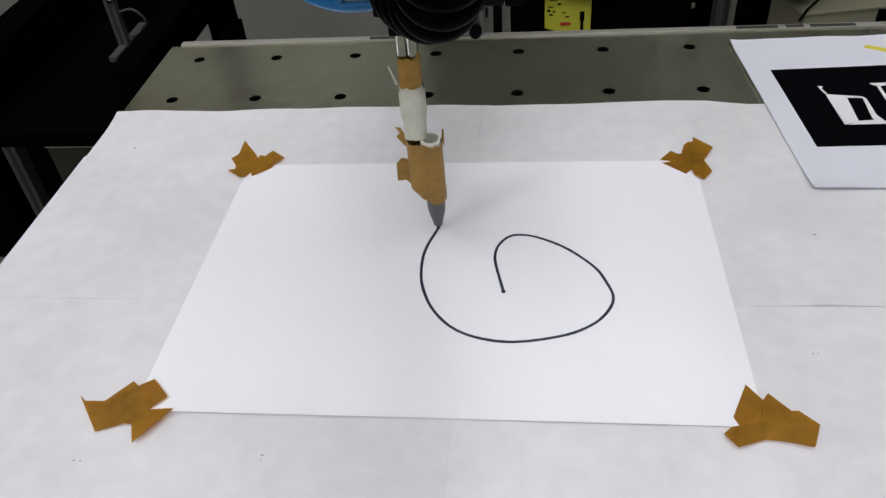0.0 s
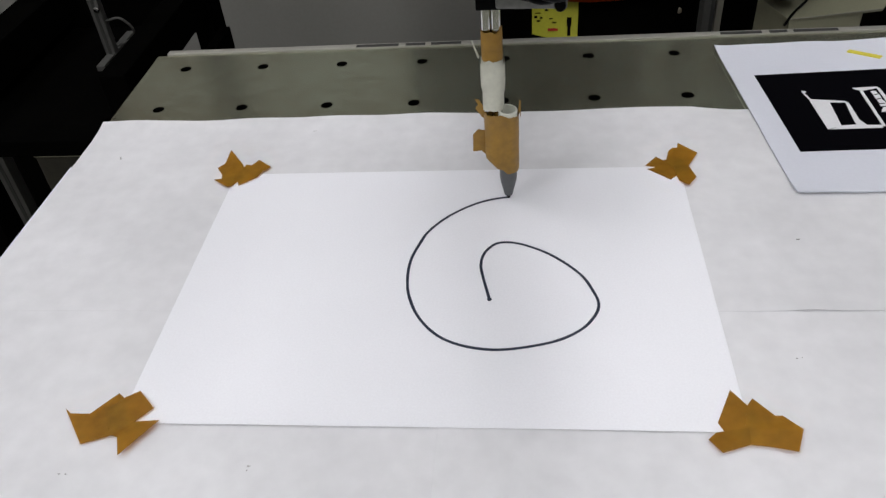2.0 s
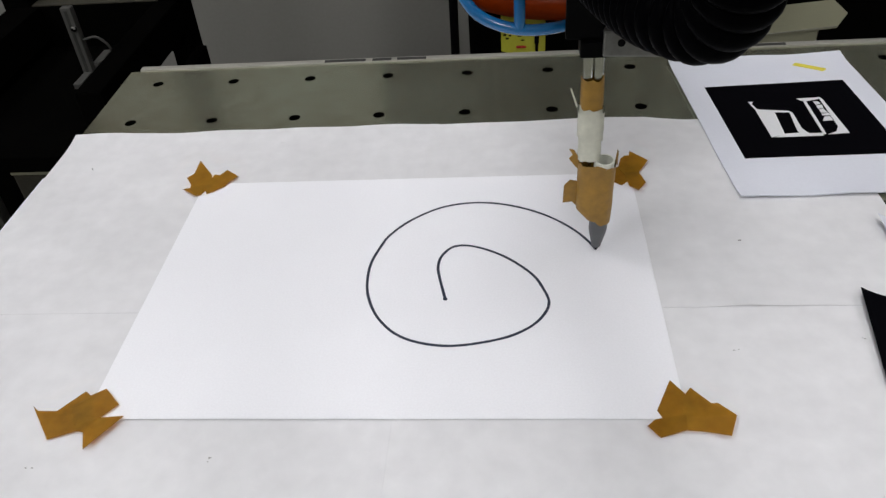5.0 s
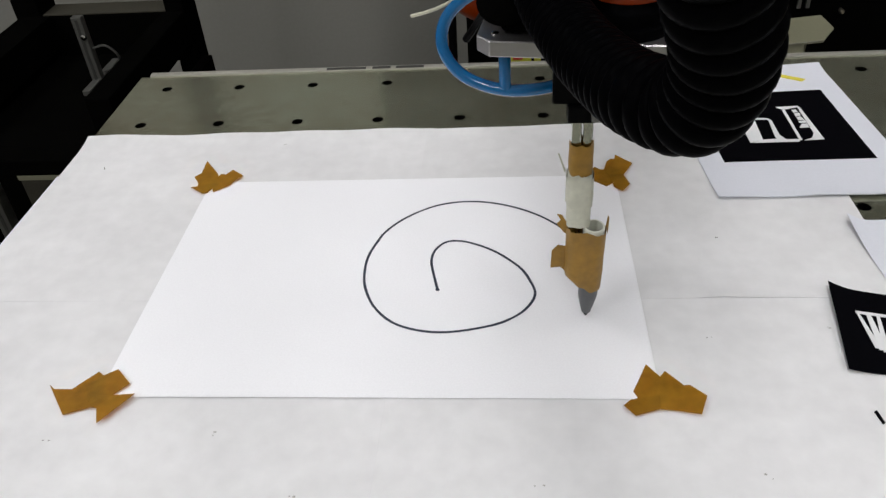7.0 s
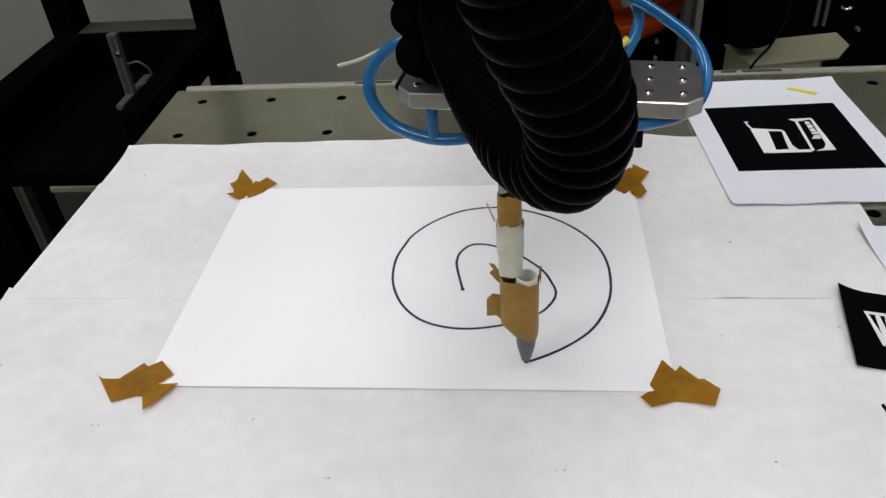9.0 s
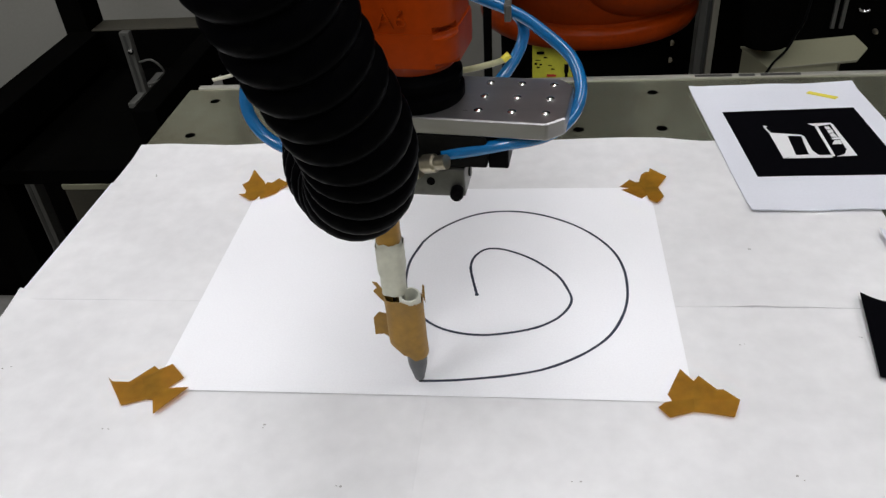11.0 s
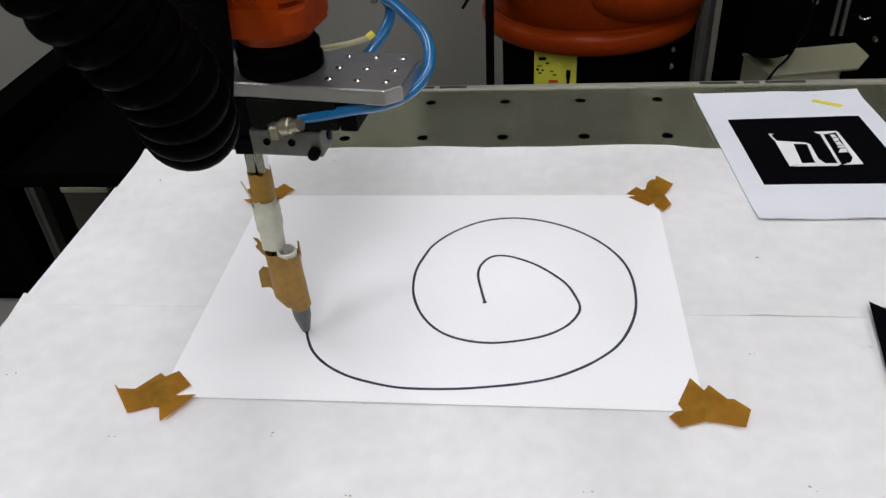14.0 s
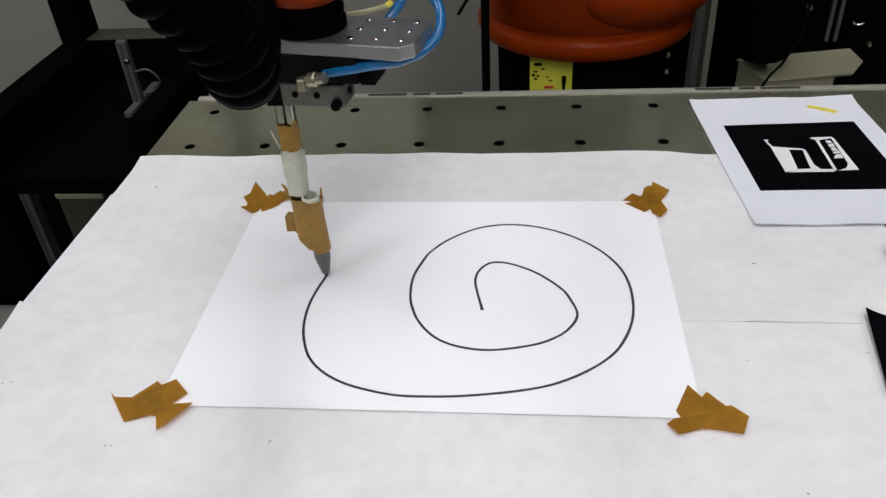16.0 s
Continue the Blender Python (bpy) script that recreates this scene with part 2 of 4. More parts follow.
def table():
    ob = thing("work_table", "steel table with a grid of bolt holes", "table")
    xs = [0.033 + PITCH * k for k in range(-4, 10)]
    ys = [0.267 - PITCH * k for k in range(0, 14)]
    left, right, back, front = -0.273, xs[-1] + PITCH / 2, 0.293, ys[-1] - PITCH / 2
    bm = bmesh.new()
    sides, r = 16, 0.0047
    for cx in xs:
        for cy in ys:
            a0, a1 = max(left, cx - PITCH / 2), min(right, cx + PITCH / 2)
            b0, b1 = max(front, cy - PITCH / 2), min(back, cy + PITCH / 2)
            ring, rim, low = [], [], []
            for k in range(sides):
                t = 2 * math.pi * k / sides
                c, s = math.cos(t), math.sin(t)
                far = min((a1 - cx) / c if c > 1e-6 else 9, (a0 - cx) / c if c < -1e-6 else 9, (b1 - cy) / s if s > 1e-6 else 9, (b0 - cy) / s if s < -1e-6 else 9)
                ring.append(bm.verts.new((cx + c * far, cy + s * far, METAL)))
                rim.append(bm.verts.new((cx + c * r, cy + s * r, METAL)))
                low.append(bm.verts.new((cx + c * r, cy + s * r, METAL - 0.012)))
            for k in range(sides):
                j = (k + 1) % sides
                p, q = ring[k].co, ring[j].co
                bm.faces.new((ring[k], ring[j], rim[j], rim[k]))
                # hole walls take the second, black material: shade inside the holes by colour
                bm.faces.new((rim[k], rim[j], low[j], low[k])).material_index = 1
                if abs(p.x - q.x) > 1e-7 and abs(p.y - q.y) > 1e-7:
                    t = 2 * math.pi * (k + 0.5) / sides
                    v = bm.verts.new((a1 if math.cos(t) > 0 else a0, b1 if math.sin(t) > 0 else b0, METAL))
                    bm.faces.new((ring[k], v, ring[j]))
    bmesh.ops.remove_doubles(bm, verts=bm.verts, dist=1e-5)
    # black slot for the hole walls, painted shade on what is steel
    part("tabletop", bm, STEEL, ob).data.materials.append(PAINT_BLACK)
    part("underplate", box(left, right, front, back, METAL - 0.045, METAL - 0.03), PAINT_BLACK, ob)
    rail = part("back_rail", box(left + 0.008, right, back + 0.0005, back + 0.0075, METAL - 0.04, METAL + 0.0015, 0.0008), RAIL, ob, "pale aluminium edge rail")
    for s0, s1 in ((-0.095, -0.058), (-0.052, -0.035), (-0.030, -0.004), (0.210, 0.243), (0.249, 0.263), (0.268, 0.303)):
        # dark strips laid on the rail; their colour stands for shade in its slots
        part("slot", box(s0, s1, back + 0.001, back + 0.005, METAL + 0.0012, METAL + 0.0021, 0.0004), SLOT_SHADE, rail, "dark strip on the rail, coloured as a shaded slot")
    for x in (left + 0.04, right - 0.04):
        for y in (front + 0.04, back - 0.05):
            part("leg", box(x - 0.03, x + 0.03, y - 0.03, y + 0.03, 0, METAL - 0.045, 0.003), PAINT_BLACK, ob)
    for a0, a1, b0, b1 in ((left, right, front, front + 0.004), (left, right, back - 0.004, back), (left, left + 0.004, front + 0.004, back - 0.004), (right - 0.004, right, front + 0.004, back - 0.004)):
        part("apron", box(a0, a1, b0, b1, METAL - 0.03, METAL - 0.0002), PAINT_BLACK, ob)


table()


# ---- the papers on the table ----
def cover_sheets():
    # four overlapping sheets; the back ones lie over the front ones
    spans = [(-0.274, 0.0145, -0.0265, 0.1765, 0.0003), (0.0085, 0.299, -0.0275, 0.1752, 0.00045), (-0.277, 0.0145, -0.245, -0.019, 0.0001), (0.0085, 0.297, -0.245, -0.019, 0.0003)]
    for n, (x0, x1, y0, y1, z) in enumerate(spans):
        def height(u, v, x, y, n=n, z=z):
            edge = max(0.0, (v - 0.86) / 0.14) ** 2 if n < 2 else 0.0
            ripple = (0.0028 + 0.0024 * max(-0.6, wave(x, 0.3 * n, 0.055, 2.0))) * edge * min(1.0, max(0.0, (0.197 - x) / 0.03))
            corner = 0.003 * max(0.0, (0.06 - u) / 0.06) ** 2 * max(0.0, (v - 0.9) / 0.1) if n == 2 else 0.0
            side = corner + 0.0008 * max(0.0, (0.05 - u) / 0.05) * (0.6 + 0.5 * wave(y, n, 0.05, 5.0)) if n in (0, 2) else 0.0
            gape = max(0.0, (0.04 - v) / 0.04) * ((0.0013 * math.exp(-((x - 0.196) / 0.013) ** 2) + 0.0006 * math.exp(-((x - 0.226) / 0.014) ** 2)) + 0.00006 * (1 + wave(x, 3, 0.04, 5.0))) * (1 if abs(x) > 0.15 else 0.0) if n < 2 else 0.0
            seam = 0.0008 * max(0.0, (0.022 - u) / 0.022) if n in (1, 3) else 0.0
            return METAL + z + 0.00008 * (1 + wave(x, y, 0.06, n)) + ripple + side + gape + seam * (1 if y > 0.106 or y < -0.106 else 0)
        def rag(x, k=0):
            return 0.0012 * wave(x, k, 0.07, 3.3 + n)
        ob = part("cover_sheet", leaf([(x0, y1 + rag(x0)), (x1, y1 + rag(x1)), (x1 + 0.001, y0), (x0 - 0.0015, y0)], height, 110, 48, 0.00015), COVER, smooth=True)
        tagged(ob, "slightly creased white paper sheet covering the steel table", "paper sheet", "cover sheets")
    ob = part("cover_sheet", leaf([(-0.2765, 0.12), (-0.1, 0.12), (-0.1, -0.2), (-0.2795, -0.2)], lambda u, v, x, y: METAL + 0.00003, 20, 20, 0.00006), SHEET)
    tagged(ob, "bluish white paper sheet showing under the cover's edge", "paper sheet", "cover sheets")


def drawing_sheet():
    def height(u, v, x, y):
        edge = max(0.0, (0.025 - v) / 0.025) * max(0.25, 0.7 + 0.6 * wave(x, 0, 0.06, 7.0)) * max(0.0, 1 - (abs(x) / 0.135) ** 6)
        return TOP - 0.00028 + 0.0005 * edge + 0.00004 * wave(x, y, 0.05, 4.0) + 0.00013
    ob = part("drawing_sheet", leaf([(-0.1485, 0.105), (0.1485, 0.105), (0.1485, -0.105), (-0.1485, -0.105)], height, 60, 80, 0.00012), PAPER, smooth=True)
    tagged(ob, "smooth white drawing sheet taped at its four corners", "paper sheet")


cover_sheets()
drawing_sheet()


def mm(*pairs):
    return [(a / 1000, b / 1000) for a, b in pairs]


TAPE_BACK_LEFT = [mm((-160, 134), (-153, 125), (-147, 117), (-141, 104), (-143, 93), (-145, 96), (-147, 91), (-151, 91), (-158, 104), (-164, 113), (-160, 118)),
    mm((-147, 102), (-144, 116), (-140, 115), (-136, 121), (-125, 111), (-130, 107), (-132, 100), (-139, 94), (-143, 91)),
    mm((-162, 98), (-157, 99), (-158, 105), (-149, 104), (-147, 96), (-147, 90), (-150, 89))]
TAPE_BACK_RIGHT = [mm((127, 106), (135, 116), (139, 112), (151, 114), (152, 101), (146, 95), (141, 90), (128, 102), (134, 104)),
    mm((141, 111), (144, 122), (147, 125), (150, 125), (151, 130), (153, 128), (162, 118), (153, 102), (145, 101)),
    mm((145, 105), (154, 105), (157, 91), (151, 82), (146, 88), (145, 96))]
TAPE_FRONT_LEFT = [mm((-179, -97), (-175, -100), (-165, -100), (-155, -87), (-151, -90), (-146, -102), (-150, -113), (-162, -118)),
    mm((-151, -90), (-144, -86), (-133, -97), (-140, -105), (-152, -109), (-158, -98)),
    mm((-140, -105), (-127, -105), (-140, -125), (-145, -114), (-150, -113), (-152, -104))]
TAPE_FRONT_RIGHT = [mm((144, -81), (150, -90), (152, -100), (150, -108), (137, -105), (135, -100)),
    mm((150, -90), (153, -86), (161, -96), (164, -96), (171, -104), (166, -116), (155, -113), (147, -112), (146, -104)),
    mm((147, -112), (134, -117), (129, -110), (133, -106), (137, -105), (148, -103))]


def corner_tapes():
    for group in (TAPE_BACK_LEFT, TAPE_BACK_RIGHT, TAPE_FRONT_LEFT, TAPE_FRONT_RIGHT):
        cx = sum(p[0] for p in group[0]) / len(group[0])
        cy = sum(p[1] for p in group[0]) / len(group[0])
        ob = thing("corner_tape", "torn brown kraft tape pieces holding down a paper corner", "tape", "corner tapes", at=(0, 0, TOP))
        for n, outline in enumerate(group):

            def lift(x, y):
                out = math.hypot(x - cx, y - cy)
                return 0.0012 * max(0.0, (out - 0.016) / 0.012)
            bm = prism(outline, 0.0001 + 0.00025 * n, 0.00032 + 0.00025 * n, lift=lift)
            part("tape_strip", bm, KRAFT_STRIP, ob)


corner_tapes()


def marker_sheet():
    c = [(0.2005, 0.271), (0.340, 0.275), (0.3535, 0.0745), (0.2135, 0.072)]

    def height(u, v, x, y):
        return TOP - 0.0006 + 0.0022 * max(0, (0.07 - v) / 0.07) ** 1.5 * max(0.15, 0.7 + 0.9 * wave(x, 0, 0.03, 8)) + 0.0009 * max(0, (0.05 - u) / 0.05) * max(0.2, 0.6 + wave(y, 2, 0.05, 4)) + 0.0018 * max(0, (v - 0.93) / 0.07) * max(0.2, 0.7 + wave(x, 1, 0.04, 1)) + 0.0003 * wave(x, y, 0.06, 6)
    ob = part("printed_marker_sheet", leaf(c, height, 40, 50, 0.0009), SHEET, smooth=True)
    tagged(ob, "white sheet printed with a black square, lying on the table", "printed sheet")

    def at(x, y):
        return TOP + 0.00055 + 0.0003 * wave(x, y, 0.06, 6)
    part("black_square", leaf([(0.221, 0.2225), (0.327, 0.227), (0.3335, 0.120), (0.2275, 0.1185)], lambda u, v, x, y: at(x, y) - 0.0003, 24, 24, 0.0002), PRINT, ob, "printed black square")
    emblem = [
        mm((250.4, 182.6), (263.2, 180.8), (261.9, 148.7), (251.9, 144.3)), mm((262, 148.7), (272, 149.7), (278.3, 148.5), (287.7, 148.7), (287.5, 145), (254, 144.4)),
        mm((250.9, 184.8), (273.5, 181.2), (273.5, 179.2), (263, 179.9), (250.3, 182.7)), mm((273.6, 181.2), (275.6, 178.1), (275.6, 155.7), (278.5, 148.6), (272, 149.8), (271.8, 154.3)),
        mm((287.7, 194.1), (289.9, 194.5), (289.9, 147.3), (287.8, 146.7)), mm((284, 199), (301.5, 199.9), (301.6, 198.4), (297, 196.6), (289.2, 194.6), (286.4, 196.1)),
        mm((300.4, 197.9), (302.3, 198), (305.8, 147.6), (291.1, 146.6), (297.5, 149.9), (301, 157.3)), mm((248.1, 196.6), (251.6, 195.9), (248.7, 191.9)), mm((248.7, 191.8), (249.8, 192.5), (251.8, 185), (250.3, 184.9)),
    ]
    lettering = [
        mm((294.8, 193.7), (298.3, 193.9), (298.7, 190.1), (295.2, 188.9)), mm((295.1, 187.6), (299.3, 188.9), (299.3, 184.4), (295.1, 182.8)), mm((295.3, 181.4), (298.7, 183), (300, 177), (295.5, 177.1)),
        mm((295, 175.3), (300.4, 176.2), (300.4, 172.9), (295.1, 173)), mm((296.1, 171.3), (300.3, 171.5), (300.2, 165.6), (293, 165.4)),
    ]
    for outline in emblem + lettering:
        part("white_mark", prism(outline, TOP + 0.0002, TOP + 0.0007, lift=lambda x, y: 0.0003 * wave(x, y, 0.06, 6)), PRINT_WHITE, ob, "white printed shape")
    ob = part("yellow_tape_strip", prism(mm((297, 255), (300, 258), (320.5, 246), (317, 242.5)), TOP + 0.0001, TOP + 0.0011), YELLOW)
    tagged(ob, "short yellow tape strip stuck on the printed sheet", "tape")


marker_sheet()


def right_hand_scraps():
    ob = part("loose_sheet", leaf([(0.287, 0.046), (0.50, 0.050), (0.51, -0.15), (0.302, -0.155)], lambda u, v, x, y: TOP - 0.0004 + 0.006 * max(0, (0.05 - u) / 0.05) * max(0, (v - 0.75) / 0.25) ** 2, 30, 30), SHEET, smooth=True)
    tagged(ob, "loose white paper sheet with a lifted corner", "paper sheet")

    def curl(u, v, x, y):
        return TOP - 0.0004 + 0.0042 * max(0, (0.2 - u) / 0.2) ** 2 * (0.5 + 0.5 * v)
    ob = part("black_card", leaf([(0.2555, -0.0185), (0.345, -0.042), (0.340, -0.097), (0.2455, -0.0855)], curl, 24, 16, 0.0005), PRINT, smooth=True)
    tagged(ob, "black card with white strokes and a curled edge", "card")
    for k in range(11):
        x = 0.2640 + 0.0052 * k
        y = -0.0405 - 0.0013 * k
        w = 0.0014 + 0.0008 * (k % 2)
        o = [(x, y), (x + w, y - 0.0005), (x + w - 0.001 + 0.0035 * (1 - k % 3), y - 0.029), (x - 0.003 + 0.0035 * (1 - k % 3), y - 0.029)]
        part("white_stroke", prism(o, TOP + 0.0001, TOP + 0.0005, lift=lambda px, py: 0.002 * max(0, (0.268 - px) / 0.015)), PRINT_WHITE, ob)
    part("white_stroke", prism([(0.262, -0.0395), (0.33, -0.056), (0.33, -0.0585), (0.262, -0.0415)], TOP + 0.0002, TOP + 0.0006), PRINT_WHITE, ob)
    ob = part("paper_scrap", prism(mm((249.2, -112), (250.4, -111.5), (251.6, -119), (250.6, -119.5)), TOP - 0.001, TOP + 0.0002), PRINT)
    tagged(ob, "tiny dark paper scrap on the cover sheet", "paper scrap")


right_hand_scraps()


# ---- the pen's way and the ink that it leaves ----
BEFORE = [(0.0292, -0.0192), (0.0248, 0.0001), (0.0235, 0.0098), (0.0251, 0.0193), (0.0304, 0.0270), (0.0370, 0.0293), (0.0476, 0.0270), (0.0637, 0.0174), (0.0788, 0.0015), (0.0850, -0.0118), (0.0876, -0.0228), (0.0845, -0.0326),
          (0.0763, -0.0426), (0.0617, -0.0508), (0.0375, -0.0560), (0.0187, -0.0541), (0.0037, -0.0470), (-0.0077, -0.0341), (-0.0146, -0.0189), (-0.0176, -0.0040), (-0.0173, 0.0150), (-0.0114, 0.0362)]
PEN = [(0, -0.0114, 0.0362), (0.5, -0.0027, 0.0499), (1, 0.0091, 0.0613), (1.5, 0.0230, 0.0699), (2, 0.0386, 0.0739), (2.5, 0.0546, 0.0735), (3, 0.0706, 0.0690), (3.5, 0.0858, 0.0612), (4, 0.0985, 0.0512),
       (4.5, 0.1095, 0.0385), (5, 0.1176, 0.0236), (5.5, 0.1215, 0.0076), (6, 0.1222, -0.0090), (6.5, 0.1205, -0.0256), (7, 0.1155, -0.0416), (7.5, 0.1076, -0.0560), (8, 0.0965, -0.0674), (8.5, 0.0833, -0.0767),
       (9, 0.0688, -0.0838), (9.5, 0.0526, -0.0882), (10, 0.0360, -0.0911), (10.5, 0.0193, -0.0932), (11, 0.0025, -0.0940), (11.5, -0.0143, -0.0936), (12, -0.0307, -0.0903), (12.5, -0.0467, -0.0848), (13, -0.0601, -0.0763),
       (13.5, -0.0702, -0.0652), (14, -0.0769, -0.0505), (14.5, -0.0805, -0.0353), (15, -0.0814, -0.0186), (15.5, -0.0799, -0.0031), (16, -0.0764, 0.0136)]


def pen_at(t):
    i = min(int(t * 2), len(PEN) - 2)
    u = t * 2 - i
    p = [Vector(PEN[k][1:]) if 0 <= k < len(PEN) else None for k in range(i - 1, i + 3)]
    p[0] = p[0] or Vector(BEFORE[-2]).lerp(p[1], 0.35)
    p[3] = p[3] or 2 * p[2] - p[1]
    a, b, c, d = p
    return 0.5 * (2 * b + (c - a) * u + (2 * a - 5 * b + 4 * c - d) * u * u + (3 * b - a - 3 * c + d) * u ** 3)


STEP = 0.1
TIMES = [round(k * STEP, 2) for k in range(161)]
TRACK = [pen_at(t) for t in TIMES]


def ribbon(way, before, after, width):
    """A thin flat band along points on the sheet."""
    ext = [before] + list(way) + [after]
    left, right = [], []
    for k in range(1, len(ext) - 1):
        d = (ext[k + 1] - ext[k - 1]).normalized()
        w = width * (0.5 + 0.07 * wave(ext[k].x, ext[k].y, 0.012, 9.0))
        s = Vector((-d.y, d.x)) * w
        left.append(ext[k] + s)
        right.append(ext[k] - s)
    bm = bmesh.new()
    z0, z1 = 0.00006, 0.00016
    quad = [[bm.verts.new((p.x, p.y, z)) for p in side] for side, z in ((left, z0), (right, z0), (left, z1), (right, z1))]
    a, b, c, d = quad
    for k in range(len(way) - 1):
        bm.faces.new((c[k], c[k + 1], d[k + 1], d[k]))
        bm.faces.new((a[k], b[k], b[k + 1], a[k + 1]))
        bm.faces.new((a[k], a[k + 1], c[k + 1], c[k]))
        bm.faces.new((b[k], d[k], d[k + 1], b[k + 1]))
    for k in (0, len(way) - 1):
        bm.faces.new((a[k], c[k], d[k], b[k]))
    return bm


INK_WIDTH = 0.00165
ink = thing("ink_spiral", "dark blue-black ink spiral growing on the drawing sheet", "ink line", at=(0, 0, TOP))
drawn = [Vector(p[:2]) for p in spline([(x, y, 0) for x, y in BEFORE], 240)[0]]
part("stroke", ribbon(drawn, 2 * drawn[0] - drawn[1], TRACK[1], INK_WIDTH), INK, ink)
part("start_dot", lathe([(0.0013, 0.00005), (0.0013, 0.00018)], 16, m=Matrix.Translation((*BEFORE[0], 0))), INK, ink)
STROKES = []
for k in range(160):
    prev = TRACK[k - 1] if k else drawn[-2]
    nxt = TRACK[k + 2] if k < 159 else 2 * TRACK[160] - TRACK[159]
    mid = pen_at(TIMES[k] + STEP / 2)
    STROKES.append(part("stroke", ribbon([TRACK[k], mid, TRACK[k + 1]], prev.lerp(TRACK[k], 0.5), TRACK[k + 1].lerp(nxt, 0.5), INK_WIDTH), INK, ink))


# ---- the robot's moving end: all measured from the pen's tip ----
def pen():
    ob = thing("felt_pen", "felt pen bound with brown and white tape to two steel bars", "pen")
    lean = Matrix.Rotation(radians(4.8), 4, "X") @ Matrix.Rotation(radians(0.8), 4, "Y")
    part("nib", lathe([(0.0009, 0.0002), (0.0012, 0.0012), (0.0017, 0.003), (0.0016, 0.004)], 16, m=lean), BLACK, ob, "black felt nib", True)
    part("cone", lathe([(0.0018, 0.003), (0.0026, 0.0035), (0.0050, 0.0150), (0.0053, 0.0185), (0.0053, 0.03)], 24, m=lean), PEN_GREY, ob, "grey tapered plastic cone", True)
    part("barrel", lathe([(0.0046, 0.028), (0.0055, 0.029), (0.0055, 0.0665), (0.0052, 0.067), (0.0044, 0.067), (0.0044, 0.030)], 28, m=lean, close=False), IVORY, ob, "open ivory plastic tube", True)
    # brown wrapping round pen and bars, ragged at its edges
    bm = bmesh.new()
    sides, rows = 36, []
    for j in range(15):
        v = j / 14
        row = []
        for k in range(sides):
            a = 2 * math.pi * k / sides
            z = 0.0240 + v * 0.0405
            if j == 0:
                z += 0.0012 * wave(a * 3, 0, 1, 1.5) + 0.006 * max(0, -math.cos(a))
            if j == 14:
                z += 0.0018 * wave(a * 4, 2, 1, 4.5)
            # a band round the pen and, above, round the bars beside it
            grow = min(1.0, max(0.0, (v - 0.02) / 0.2))
            wob = 1 + 0.05 * wave(math.cos(a) * 2, math.sin(a) * 2 + v * 3, 1, 2.0)
            c = math.cos(a)
            side = 0.5 - 0.5 * math.tanh(c * 9)
            cx = -0.0066 * grow * side + 0.0009 * (z / 0.066) * (1 - side)
            cy = -0.0055 * (z / 0.066) * (1 - side) + side * (-0.0055 * (z / 0.066) * (1 - grow) - 0.002 * grow)
            row.append(bm.verts.new((cx + 0.0065 * c * wob, cy + 0.0067 * math.sin(a) * wob, z)))
        rows.append(row)
    for a, b in zip(rows, rows[1:]):
        for k in range(sides):
            bm.faces.new((a[k], a[(k + 1) % sides], b[(k + 1) % sides], b[k]))
    part("brown_wrapping", bm, KRAFT, ob, "torn brown kraft tape wrapping", True)
    flap = part("tape_flap", prism(mm((-9, 50), (-17, 51.5), (-20.2, 47.5), (-20.6, 36), (-15.5, 36.8), (-9, 30)), -0.0003, 0.0003, lift=lambda x, y: 0.06 * (x + 0.009)), KRAFT, ob, "torn tape flap")
    flap.data.transform(Matrix.Rotation(radians(90), 4, "X") @ Matrix.Translation((0, 0, 0.002)))
    flap = part("tape_flap", prism(mm((-8, 62), (-13.5, 68), (-15.5, 71.5), (-18, 72), (-16, 68.5), (-18, 66), (-14.5, 61), (-9, 56)), -0.0003, 0.0003, lift=lambda x, y: 0.1 * (x + 0.009)), KRAFT, ob, "torn tape flap")
    flap.data.transform(Matrix.Rotation(radians(90), 4, "X") @ Matrix.Translation((0, 0, 0.003)))
    flap = part("tape_flap", prism(mm((8.0, 66), (8.6, 72), (9.4, 71), (9.2, 60)), -0.0002, 0.0002), KRAFT, ob, "torn tape flap")
    flap.data.transform(Matrix.Translation((-0.001, -0.004, 0)) @ Matrix.Rotation(radians(90), 4, "X"))
    # the two bars of the gripper's finger, and the tape round them
    for x in (-0.0100, -0.0045):
        part("bar", box(x - 0.0024, x + 0.0024, -0.0032, 0.0032, 0.058, 0.134, 0.0008, m=Matrix.Translation((0, -0.0053, 0)) @ Matrix.Rotation(radians(-3.15), 4, "X")), CHROME, ob, "polished steel bar")

    def sleeve(name, z0, z1, rx, ry, material, label, rag0, rag1, seed):
        bm = bmesh.new()
        rows = []
        for j in range(10):
            v = j / 9
            row = []
            for k in range(28):
                a = 2 * math.pi * k / 28
                z = z0 + (z1 - z0) * v
                z += (rag0 * wave(a * 1.3, 0, 1, seed) if j == 0 else 0) + (rag1 * wave(a * 1.3, 5, 1, seed) if j == 9 else 0)
                w = 1 + 0.05 * wave(math.cos(a), math.sin(a) + v * 5, 0.7, seed)
                c, s = math.cos(a), math.sin(a)
                q = 1 / (abs(c) ** 3.2 + abs(s) ** 3.2) ** (1 / 3.2)
                row.append(bm.verts.new((-0.0072 + rx * c * q * w, -0.002 + 0.055 * (z - 0.06) + ry * s * q * w, z)))
            rows.append(row)
        for a, b in zip(rows, rows[1:]):
            for k in range(28):
                bm.faces.new((a[k], a[(k + 1) % 28], b[(k + 1) % 28], b[k]))
        part(name, bm, material, ob, label, True)
